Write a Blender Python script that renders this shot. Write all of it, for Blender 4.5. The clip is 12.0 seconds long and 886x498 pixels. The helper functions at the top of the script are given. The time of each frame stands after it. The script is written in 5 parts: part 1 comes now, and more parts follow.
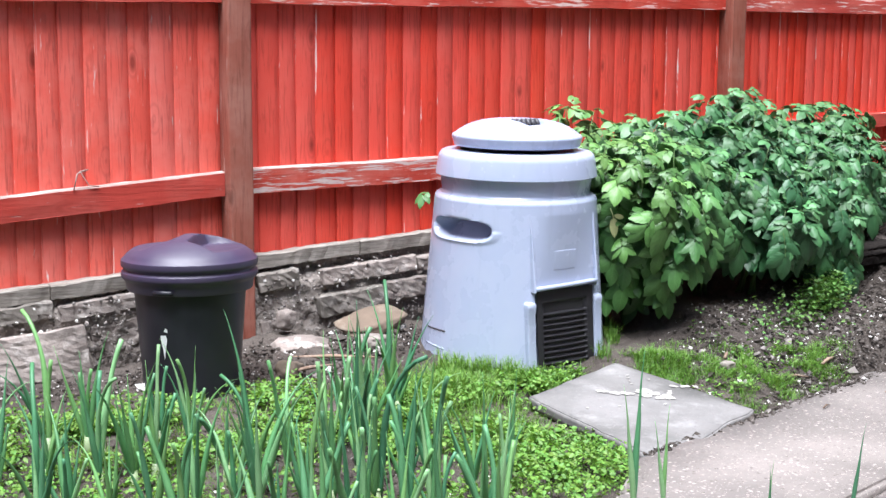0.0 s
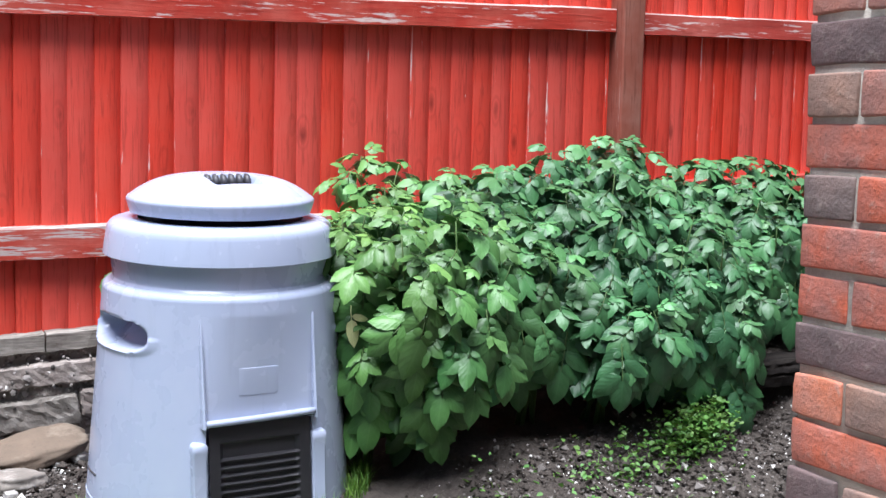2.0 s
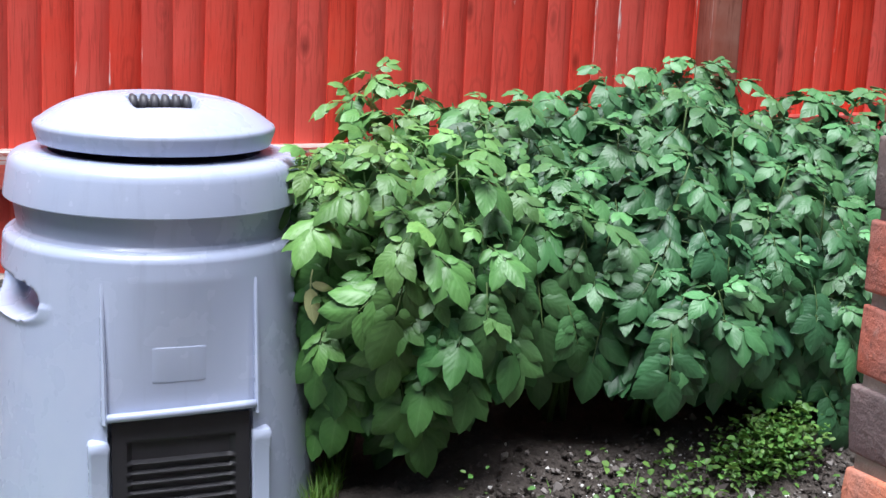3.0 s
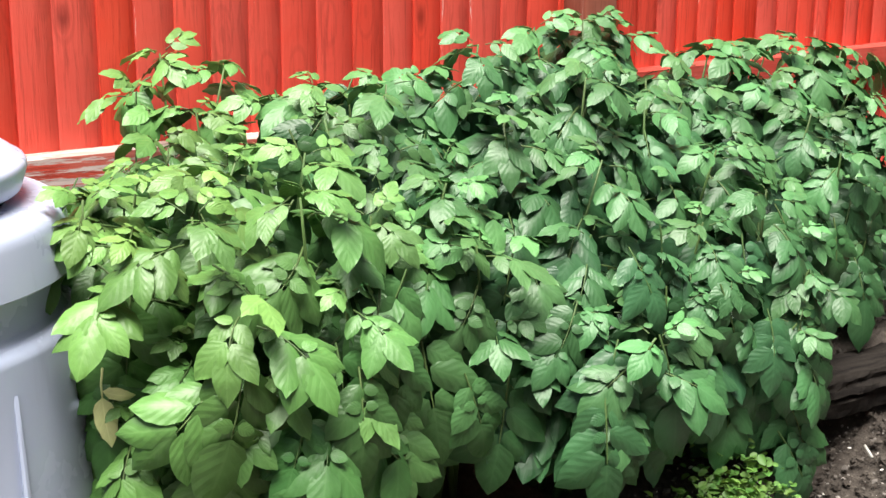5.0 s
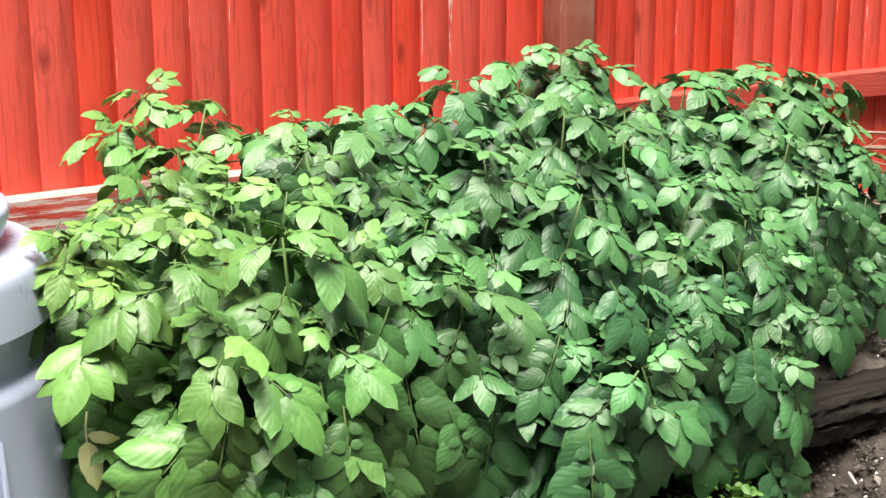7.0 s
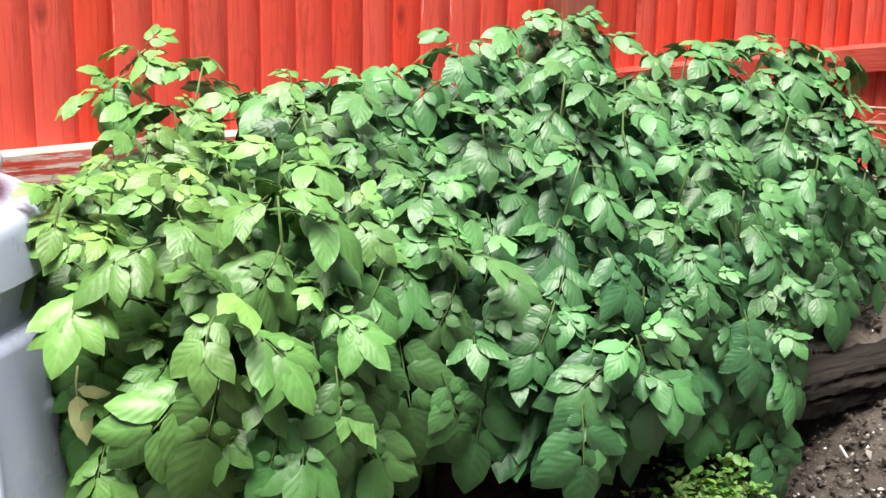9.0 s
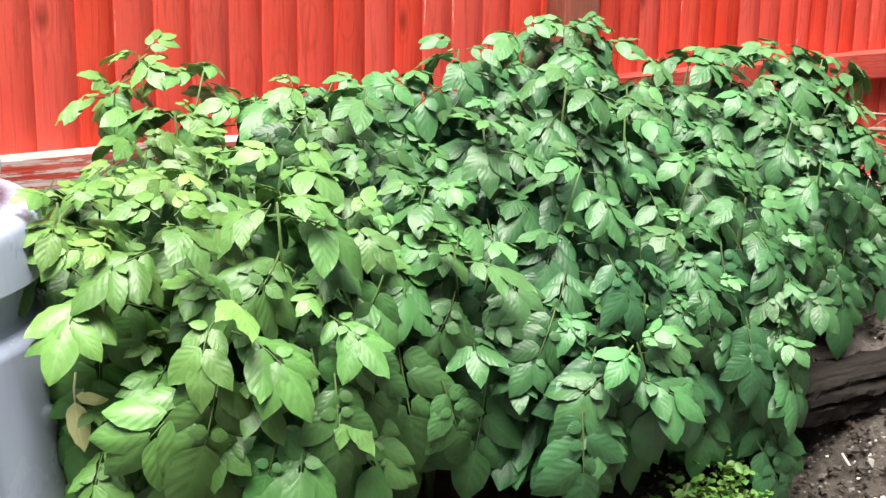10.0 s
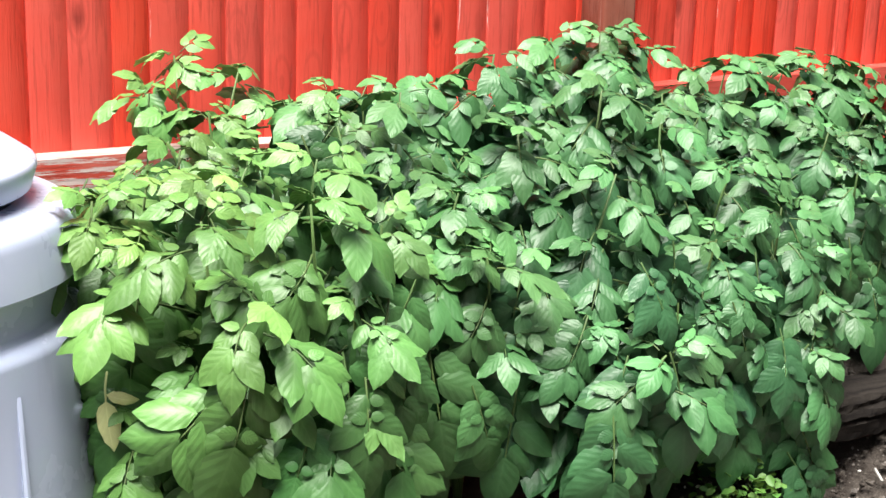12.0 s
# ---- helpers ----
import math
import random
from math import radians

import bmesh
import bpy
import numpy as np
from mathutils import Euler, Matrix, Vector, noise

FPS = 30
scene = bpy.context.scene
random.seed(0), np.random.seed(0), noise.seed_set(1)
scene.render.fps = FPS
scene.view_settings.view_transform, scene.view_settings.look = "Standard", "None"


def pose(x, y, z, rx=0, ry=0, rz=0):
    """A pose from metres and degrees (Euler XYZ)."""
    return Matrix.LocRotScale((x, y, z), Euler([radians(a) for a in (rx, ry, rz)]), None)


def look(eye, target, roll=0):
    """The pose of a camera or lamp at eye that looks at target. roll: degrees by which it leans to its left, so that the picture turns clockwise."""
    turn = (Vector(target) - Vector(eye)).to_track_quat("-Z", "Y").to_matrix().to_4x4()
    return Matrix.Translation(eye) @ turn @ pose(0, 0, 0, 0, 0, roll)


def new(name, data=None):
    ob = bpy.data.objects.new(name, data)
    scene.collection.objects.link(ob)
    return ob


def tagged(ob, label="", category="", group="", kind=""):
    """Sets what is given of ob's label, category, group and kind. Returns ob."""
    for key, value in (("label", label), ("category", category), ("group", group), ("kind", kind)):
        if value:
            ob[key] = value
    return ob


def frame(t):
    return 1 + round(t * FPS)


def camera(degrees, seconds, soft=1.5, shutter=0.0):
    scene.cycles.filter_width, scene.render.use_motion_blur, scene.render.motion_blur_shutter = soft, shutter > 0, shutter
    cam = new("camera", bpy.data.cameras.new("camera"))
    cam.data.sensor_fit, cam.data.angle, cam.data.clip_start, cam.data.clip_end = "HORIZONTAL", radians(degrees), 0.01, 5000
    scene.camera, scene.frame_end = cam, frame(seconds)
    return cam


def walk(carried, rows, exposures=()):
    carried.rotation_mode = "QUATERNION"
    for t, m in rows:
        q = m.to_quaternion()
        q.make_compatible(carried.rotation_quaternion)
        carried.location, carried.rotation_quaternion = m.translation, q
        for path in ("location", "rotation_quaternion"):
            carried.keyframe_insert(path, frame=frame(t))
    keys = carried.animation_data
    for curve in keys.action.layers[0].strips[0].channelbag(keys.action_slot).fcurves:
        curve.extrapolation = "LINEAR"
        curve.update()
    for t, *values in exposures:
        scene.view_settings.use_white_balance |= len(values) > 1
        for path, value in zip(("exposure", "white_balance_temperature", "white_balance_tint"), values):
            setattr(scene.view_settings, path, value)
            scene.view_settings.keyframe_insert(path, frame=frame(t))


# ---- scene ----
cam = camera(39.5, 12.0)
PATH = [
    (0, (0.013, -0.158, 1.118), (1.047, 1.535, 0.868), 0.2),
    (0.3, (0.371, -0.077, 1.092), (1.399, 1.619, 0.838), 0.0),
    (0.5, (0.494, 0.024, 1.088), (1.588, 1.678, 0.829), -0.5),
    (0.8, (0.849, 0.135, 1.06), (1.912, 1.811, 0.834), -0.9),
    (1, (1.003, 0.19, 1.077), (2.046, 1.882, 0.851), 0.1),
    (1.3, (1.351, 0.279, 1.095), (2.315, 2.017, 0.875), 0.5),
    (1.5, (1.585, 0.309, 1.149), (2.528, 2.059, 0.93), 1.1),
    (1.8, (1.806, 0.473, 1.17), (2.744, 2.222, 0.93), 0.9),
    (2, (1.991, 0.547, 1.154), (2.856, 2.34, 0.964), 1.3),
    (2.35, (2.31, 0.70, 1.15), (3.045, 2.545, 0.885), 1.75),
    (2.5, (2.408, 0.802, 1.125), (3.117, 2.653, 0.86), 1.7),
    (2.8, (2.584, 1.009, 1.145), (3.228, 2.879, 0.839), 2.6),
    (3, (2.696, 1.191, 1.168), (3.333, 3.057, 0.833), 2.7),
    (3.2, (2.79, 1.318, 1.215), (3.456, 3.167, 0.842), 2.0),
    (3.5, (2.871, 1.53, 1.256), (3.586, 3.355, 0.856), 2.2),
    (3.7, (2.922, 1.663, 1.272), (3.67, 3.475, 0.874), 1.6),
    (5.3, (2.891, 2.045, 1.268), (3.839, 3.742, 0.799), 0.6),
    (5.5, (2.891, 2.04, 1.277), (3.837, 3.741, 0.813), 0.7),
    (6, (2.896, 2.032, 1.284), (3.852, 3.736, 0.854), 0.2),
    (6.5, (2.892, 2.031, 1.283), (3.853, 3.732, 0.857), 0.1),
    (7, (2.894, 2.028, 1.289), (3.855, 3.73, 0.866), -0.3),
    (9, (2.899, 2.036, 1.27), (3.861, 3.726, 0.803), 1.0),
    (9.5, (2.907, 2.025, 1.274), (3.86, 3.723, 0.814), 0.9),
    (10, (2.91, 2.039, 1.273), (3.866, 3.734, 0.812), 1.1),
    (10.5, (2.909, 2.04, 1.274), (3.861, 3.739, 0.816), 1.3),
    (11, (2.914, 2.035, 1.27), (3.865, 3.736, 0.818), 1.1),
    (11.5, (2.91, 2.037, 1.277), (3.864, 3.734, 0.82), 1.2),
    (12, (2.904, 2.055, 1.269), (3.825, 3.772, 0.816), 1.8),
]
EXPOSURES = [(0, 1.27, 5940, 10), (0.5, 1.2, 5890, 10), (1.0, 1.14, 5890, 10), (2.0, 1.06, 5840, 10), (2.6, 0.92, 5890, 10), (3.7, 0.84, 6090, 10), (5.3, 1.38, 6980, 6), (7.0, 1.42, 7080, 6), (9.0, 1.44, 6930, 6), (12, 1.50, 6750, 6)]
walk(cam, [(t, look(eye, target, roll)) for t, eye, target, roll in PATH], EXPOSURES)

# ---- light: overcast sky, one wide soft sun ----
world = bpy.data.worlds.new("overcast_sky")
scene.world = world
world.use_nodes = True
wn = world.node_tree.nodes
sky = wn.new("ShaderNodeTexSky")
sky.sky_type = "NISHITA"
sky.sun_disc = False
sky.sun_elevation, sky.sun_rotation = radians(73), radians(197)
sky.air_density, sky.dust_density, sky.ozone_density = 1.0, 4.0, 1.0
wn["Background"].inputs["Strength"].default_value = 0.05
world.node_tree.links.new(sky.outputs["Color"], wn["Background"].inputs["Color"])
sun_data = bpy.data.lights.new("sun", "SUN")
sun_data.energy, sun_data.angle, sun_data.color = 5.0, radians(40), (1.0, 0.985, 0.97)
sun = new("sun", sun_data)
sun.matrix_world = look((0, 0, 0), (0.22, 0.20, -0.955))

# ---- helpers for building ----
def smooth(v, a, b):
    u = min(1.0, max(0.0, (v - a) / (b - a)))
    return u * u * (3 - 2 * u)


def part(name, bm, material, parent=None, label="", flat=False, crisp=0.0):
    """Links a bmesh as one mesh object under parent."""
    me = bpy.data.meshes.new(name)
    bm.to_mesh(me)
    bm.free()
    ob = part_mesh(name, me, material, parent, label, flat)
    if crisp:
        me.set_sharp_from_angle(angle=radians(crisp))
    return ob


def part_mesh(name, me, material, parent=None, label="", flat=False):
    if material is not None and not me.materials:
        for m in material if isinstance(material, (list, tuple)) else (material,):
            me.materials.append(m)
    if not flat:
        me.polygons.foreach_set("use_smooth", [True] * len(me.polygons))
    ob = new(name, me)
    if parent is not None:
        ob.parent = parent
    if label:
        ob["label"] = label
    return ob


def box(bm, lo, hi, m=None, bevel=0.0, seg=1):
    """Adds a box from corner lo to corner hi to bm, bevelled, turned by m."""
    c = [(a + b) / 2 for a, b in zip(lo, hi)]
    s = [b - a for a, b in zip(lo, hi)]
    mat = Matrix.Translation(c) @ Matrix.Diagonal((*s, 1))
    made = bmesh.ops.create_cube(bm, size=1, matrix=(m @ mat) if m is not None else mat)
    if bevel:
        edges = list({e for v in made["verts"] for e in v.link_edges})
        bmesh.ops.bevel(bm, geom=edges, offset=bevel, segments=seg, affect="EDGES", profile=0.6)


def sheet(rows, closed=False):
    """A bmesh from rows of points; closed joins each row's end to its start."""
    bm = bmesh.new()
    grid = [[bm.verts.new(p) for p in row] for row in rows]
    for a, b in zip(grid, grid[1:]):
        n = len(a)
        for i in range(n if closed else n - 1):
            j = (i + 1) % n
            bm.faces.new((a[i], a[j], b[j], b[i]))
    return bm


def tube(bm, points, radii, sides=6, cap=True):
    """Adds a tapered tube along points to bm."""
    rings = []
    for i, p in enumerate(points):
        p = Vector(p)
        d = Vector(points[min(i + 1, len(points) - 1)]) - Vector(points[max(i - 1, 0)])
        q = d.to_track_quat("Z", "Y")
        r = radii[i]
        rings.append([bm.verts.new(p + q @ Vector((r * math.cos(2 * math.pi * k / sides), r * math.sin(2 * math.pi * k / sides), 0))) for k in range(sides)])
    for a, b in zip(rings, rings[1:]):
        for k in range(sides):
            bm.faces.new((a[k], a[(k + 1) % sides], b[(k + 1) % sides], b[k]))
    if cap:
        bm.faces.new(rings[0][::-1])
        bm.faces.new(rings[-1])


def rough_up(bm, amount, scale, seed=0.0):
    """Pushes the vertices of bm about by smooth noise."""
    for v in bm.verts:
        v.co += noise.noise_vector(v.co * scale + Vector((seed, seed * 1.7, seed * 0.3))) * amount


def ground_z(x, y):
    z = -0.068 + 0.065 * smooth(y, 2.85, 3.5) + 0.03 * smooth(y, 3.4, 3.9) + 0.07 * smooth(y, 3.9, 4.5) * smooth(x, 1.65, 2.1)
    z += 0.06 * smooth(y, 3.15, 3.7) * smooth(x, 2.9, 3.5)
    z += 0.09 * smooth(x, 4.0, 4.9) * smooth(y, 3.15, 3.6)
    z += 0.08 * smooth(x, 4.75, 5.3) * smooth(y, 3.35, 3.7)
    z += (0.085 * smooth(y, 3.62, 3.84) + 0.085 * smooth(y, 3.86, 3.98)) * smooth(x, 4.75, 5.0)
    # earthed-up ridge under the potatoes
    z += 0.10 * smooth(y, 3.52, 3.95) * smooth(x, 3.45, 3.75) * (1 - smooth(x, 4.5, 4.85))
    # bed of the loose slab, and kept under the concrete path
    z -= 0.035 * (1 - smooth(math.hypot(x - 2.96, y - 3.30), 0.40, 0.52))
    z -= 0.06 * smooth(0.62 * x + 0.55 - y, -0.03, 0.12)
    off = y - (2.82 + 0.262 * (x - 2.57))
    return -0.088 + (z + 0.088) * smooth(off, -0.03, 0.20) if x > 2.5 else z


# ---- materials ----
class Mat:
    """A small builder of node materials."""

    def __init__(self, name, rough=0.6, metal=0.0, spec=0.5):
        self.mat = bpy.data.materials.new(name)
        self.mat.use_nodes = True
        self.nodes, self.links = self.mat.node_tree.nodes, self.mat.node_tree.links
        self.bsdf = self.nodes["Principled BSDF"]
        self.bsdf.inputs["Roughness"].default_value = rough
        self.bsdf.inputs["Metallic"].default_value = metal
        self.bsdf.inputs["Specular IOR Level"].default_value = spec
        self.height = None

    def put(self, socket, value):
        if isinstance(value, bpy.types.NodeSocket):
            self.links.new(value, socket)
        elif isinstance(value, tuple):
            socket.default_value = (*value, 1.0) if len(value) == 3 and len(socket.default_value) == 4 else value
        else:
            socket.default_value = value

    def coords(self, scale=(1, 1, 1), kind="Object", offset=None):
        tc = self.nodes.new("ShaderNodeTexCoord")
        mp = self.nodes.new("ShaderNodeMapping")
        mp.inputs["Scale"].default_value = scale
        self.links.new(tc.outputs[kind], mp.inputs["Vector"])
        if offset is not None:
            cb = self.nodes.new("ShaderNodeCombineXYZ")
            for k in range(3):
                self.put(cb.inputs[k], self.math("MULTIPLY", offset, 17.0 + 9 * k))
            self.put(mp.inputs["Location"], cb.outputs[0])
        return mp.outputs["Vector"]

    def noise(self, vec, scale, detail=4.0, rough=0.55, lacun=2.0, distort=0.0):
        n = self.nodes.new("ShaderNodeTexNoise")
        self.links.new(vec, n.inputs["Vector"])
        n.inputs["Scale"].default_value, n.inputs["Detail"].default_value = scale, detail
        n.inputs["Roughness"].default_value, n.inputs["Distortion"].default_value = rough, distort
        return n.outputs["Fac"]

    def voronoi(self, vec, scale, feature="F1", out="Distance", rand=1.0):
        n = self.nodes.new("ShaderNodeTexVoronoi")
        n.feature = feature
        self.links.new(vec, n.inputs["Vector"])
        n.inputs["Scale"].default_value = scale
        n.inputs["Randomness"].default_value = rand
        return n.outputs[out]

    def ramp(self, fac, a, b, lo=0.0, hi=1.0):
        """Fades from a to b while fac goes from lo to hi."""
        n = self.nodes.new("ShaderNodeMapRange")
        self.links.new(fac, n.inputs["Value"])
        n.inputs["From Min"].default_value, n.inputs["From Max"].default_value = lo, hi
        if isinstance(a, tuple):
            return self.mix(n.outputs["Result"], a, b)
        n.inputs["To Min"].default_value, n.inputs["To Max"].default_value = a, b
        return n.outputs["Result"]

    def mix(self, fac, a, b, mode="MIX"):
        n = self.nodes.new("ShaderNodeMix")
        n.data_type, n.blend_type = "RGBA", mode
        self.put(n.inputs[0], fac)
        self.put(n.inputs[6], a)
        self.put(n.inputs[7], b)
        return n.outputs[2]

    def math(self, op, a, b=0.0, c=0.0):
        n = self.nodes.new("ShaderNodeMath")
        n.operation = op
        for k, v in enumerate((a, b, c)):
            if k < len(n.inputs):
                self.put(n.inputs[k], v)
        return n.outputs[0]

    def info(self, out="Random"):
        return self.nodes.new("ShaderNodeObjectInfo").outputs[out]

    def island(self):
        return self.nodes.new("ShaderNodeNewGeometry").outputs["Random Per Island"]

    def hsv(self, color, hue=0.5, sat=1.0, val=1.0):
        n = self.nodes.new("ShaderNodeHueSaturation")
        self.put(n.inputs["Color"], color)
        self.put(n.inputs["Hue"], hue)
        self.put(n.inputs["Saturation"], sat)
        self.put(n.inputs["Value"], val)
        return n.outputs["Color"]

    def color(self, c):
        self.put(self.bsdf.inputs["Base Color"], c)
        return self

    def rough(self, r):
        self.put(self.bsdf.inputs["Roughness"], r)
        return self

    def bump(self, height, dist=0.002, strength=1.0):
        n = self.nodes.new("ShaderNodeBump")
        n.inputs["Distance"].default_value, n.inputs["Strength"].default_value = dist, strength
        self.links.new(height, n.inputs["Height"])
        if self.height is not None:
            self.links.new(self.height, n.inputs["Normal"])
        self.height = n.outputs["Normal"]
        self.links.new(self.height, self.bsdf.inputs["Normal"])
        return self


def painted_wood(name, base, worn, flake=(0.72, 0.62, 0.58), flake_at=0.72, grain_axis=2, rail=False):
    """Old paint on rough timber: grain along one axis, knots, faded patches, flaked edges."""
    m = Mat(name, 0.66, spec=0.16)
    rnd = m.info()
    long = [22.0, 22.0, 22.0]
    long[grain_axis] = 1.3
    v = m.coords(tuple(long), offset=rnd)
    grain = m.noise(v, 4.0, 6, 0.65, distort=0.6)
    fine = m.noise(v, 14.0, 4, 0.7)
    w = m.coords((1, 1, 1), offset=rnd)
    blot = m.noise(w, 5.0, 4, 0.6)
    dirt = m.noise(w, 1.6, 3, 0.6)
    c = m.mix(m.ramp(blot, 0.0, 1.0, 0.42, 0.70), base, worn)
    c = m.mix(m.ramp(grain, 0.0, 0.55, 0.52, 0.66), c, tuple(k * 0.45 for k in base))
    c = m.mix(m.ramp(dirt, 0.0, 0.28, 0.5, 0.72), c, tuple(k * 0.6 for k in base))
    long2 = [30.0, 30.0, 30.0]
    long2[grain_axis] = 2.5
    streak = m.noise(m.coords(tuple(long2), offset=rnd), 2.2, 5, 0.7)
    c = m.mix(m.ramp(streak, 0.0, 0.85, flake_at, flake_at + 0.05), c, flake)
    flat = m.nodes.new("ShaderNodeSeparateXYZ")
    m.links.new(m.coords(), flat.inputs[0])
    cell = m.nodes.new("ShaderNodeCombineXYZ")
    kx, kz = (2.6, 9.0) if rail else (9.0, 3.4)
    m.put(cell.inputs[0], m.math("ADD", m.math("MULTIPLY", flat.outputs[0], kx), m.math("MULTIPLY", rnd, 171.0)))
    m.put(cell.inputs[1], m.math("ADD", m.math("MULTIPLY", flat.outputs[2], kz), m.math("MULTIPLY", rnd, 93.0)))
    warp = m.noise(w, 9.0, 3, 0.6)
    m.put(cell.inputs[2], m.math("MULTIPLY", warp, 0.25))
    vor = m.nodes.new("ShaderNodeTexVoronoi")
    vor.inputs["Scale"].default_value = 1.0
    m.links.new(cell.outputs[0], vor.inputs["Vector"])
    knot = vor.outputs["Distance"]
    swirl = m.math("SINE", m.math("MULTIPLY", knot, 38.0))
    swirl = m.math("MULTIPLY", m.ramp(knot, 1.0, 0.0, 0.12, 0.42), m.ramp(swirl, 0.0, 0.4, 0.2, 1.0))
    c = m.mix(swirl, c, tuple(k * 0.6 for k in base))
    some = m.ramp(m.noise(m.coords((1, 1, 1), offset=rnd), 2.3, 2), 0.0, 0.8, 0.50, 0.56)
    c = m.mix(m.math("MULTIPLY", some, m.ramp(knot, 1.0, 0.0, 0.07, 0.17)), c, tuple(k * 0.35 for k in base))
    if not rail:
        sp = m.nodes.new("ShaderNodeSeparateXYZ")
        m.links.new(m.coords(), sp.inputs[0])
        chip = m.noise(m.coords((40, 40, 2.2), offset=rnd), 1.0, 5, 0.7)
        chip = m.math("MULTIPLY", m.ramp(chip, 0.0, 1.0, 0.605, 0.64), m.ramp(sp.outputs[0], 1.0, 0.0, 0.005, 0.010))
        c = m.mix(m.math("MULTIPLY", chip, 0.9), c, flake)
    c = m.hsv(c, 0.5, m.ramp(rnd, 0.98, 1.05), m.ramp(m.math("FRACT", m.math("MULTIPLY", rnd, 7.31)), 0.94, 1.05))
    m.color(c).rough(m.ramp(grain, 0.5, 0.8, 0.3, 0.7))
    m.bump(grain, 0.004, 0.5).bump(fine, 0.0015, 0.4)
    return m.mat


def grey_wood(name, base=(0.30, 0.27, 0.24), dark=(0.10, 0.085, 0.07), axis=0, spec=0.2):
    m = Mat(name, 0.9, spec=spec)
    rnd = m.info()
    s = [26.0, 26.0, 26.0]
    s[axis] = 1.6
    v = m.coords(tuple(s), offset=rnd)
    g = m.noise(v, 3.0, 6, 0.7)
    b = m.noise(m.coords(offset=rnd), 7.0, 4, 0.6)
    c = m.mix(m.ramp(g, 0.0, 1.0, 0.40, 0.66), base, dark)
    c = m.mix(m.ramp(b, 0.0, 0.6, 0.5, 0.7), c, tuple(k * 0.55 for k in base))
    m.color(c).bump(g, 0.005, 0.7)
    return m.mat


def stony(name, base, dark, light, scale=14.0, bump=0.006, rough=0.9, speck=0.0, grit=None):
    """Stone or old concrete: blotches, dark dirt, pale grit."""
    m = Mat(name, rough, spec=0.25)
    rnd = m.info()
    v = m.coords(offset=rnd)
    big = m.noise(v, scale * 0.3, 5, 0.6)
    mid = m.noise(v, scale, 6, 0.65)
    fine = m.noise(v, scale * 9, 4, 0.7)
    c = m.mix(m.ramp(big, 0.0, 1.0, 0.38, 0.64), base, dark)
    c = m.mix(m.ramp(mid, 0.0, 0.8, 0.52, 0.72), c, light)
    c = m.mix(m.ramp(fine, 0.0, 0.6, 0.55, 0.75), c, tuple(k * 0.5 for k in base))
    if speck:
        sp = m.voronoi(v, 95.0)
        sel = m.noise(v, 60.0, 2)
        c = m.mix(m.math("MULTIPLY", m.ramp(sp, speck, 0.0, 0.16, 0.3), m.ramp(sel, 0.0, 1.0, 0.5, 0.6)), c, grit or light)
    c = m.hsv(c, 0.5, 1.0, m.ramp(rnd, 0.8, 1.15))
    m.color(c).bump(mid, bump, 0.8).bump(fine, bump * 0.25, 0.7)
    return m.mat


M_RED = painted_wood("red_fence_paint", (0.69, 0.080, 0.056), (0.70, 0.100, 0.072), flake_at=0.70)
# paler red for the boards left of x = 1.9
M_PALERED = painted_wood("pale_red_fence_paint", (0.72, 0.125, 0.095), (0.74, 0.19, 0.155), flake_at=0.66)
M_REDRAIL = painted_wood("red_rail_paint", (0.44, 0.055, 0.040), (0.47, 0.09, 0.07), flake=(0.52, 0.44, 0.42), flake_at=0.64, grain_axis=0, rail=True)
M_BARERAIL = painted_wood("peeled_rail_paint", (0.42, 0.07, 0.052), (0.50, 0.17, 0.14), flake=(0.50, 0.45, 0.43), flake_at=0.50, grain_axis=0, rail=True)
M_FLAKERAIL = painted_wood("flaking_rail_paint", (0.43, 0.06, 0.045), (0.52, 0.13, 0.10), flake=(0.66, 0.56, 0.53), flake_at=0.575, grain_axis=0, rail=True)
M_RAILTOP = painted_wood("bare_rail_top", (0.40, 0.26, 0.23), (0.50, 0.40, 0.37), flake_at=0.55, grain_axis=0, rail=True)
M_POST = painted_wood("brown_post_paint", (0.27, 0.088, 0.062), (0.33, 0.15, 0.115), flake=(0.42, 0.30, 0.26), flake_at=0.72)
M_PLANK = grey_wood("weathered_plank", (0.36, 0.325, 0.29), (0.13, 0.108, 0.09))
M_SLEEPER = grey_wood("tarred_timber", (0.020, 0.017, 0.015), (0.007, 0.006, 0.006), spec=0.05)
M_WALLSTONE = stony("old_wall_concrete", (0.265, 0.225, 0.203), (0.125, 0.105, 0.094), (0.46, 0.42, 0.39), 15.0, 0.014)
M_ROCK = stony("brown_sandstone", (0.155, 0.115, 0.085), (0.10, 0.078, 0.06), (0.23, 0.19, 0.15), 10.0, 0.006)
M_RUBBLE = stony("grey_rubble", (0.25, 0.22, 0.195), (0.13, 0.115, 0.10), (0.40, 0.37, 0.34), 18.0, 0.006)
M_SLAB = stony("paving_slab", (0.190, 0.180, 0.176), (0.12, 0.115, 0.11), (0.26, 0.25, 0.245), 9.0, 0.004, speck=0.6)
# darker than the pier's mortar, for the far wall
M_FARBED = stony("dark_mortar", (0.17, 0.145, 0.125), (0.10, 0.085, 0.075), (0.26, 0.23, 0.20), 30.0, 0.006)
M_BED = stony("mortar", (0.47, 0.425, 0.365), (0.35, 0.315, 0.27), (0.56, 0.52, 0.46), 30.0, 0.006)


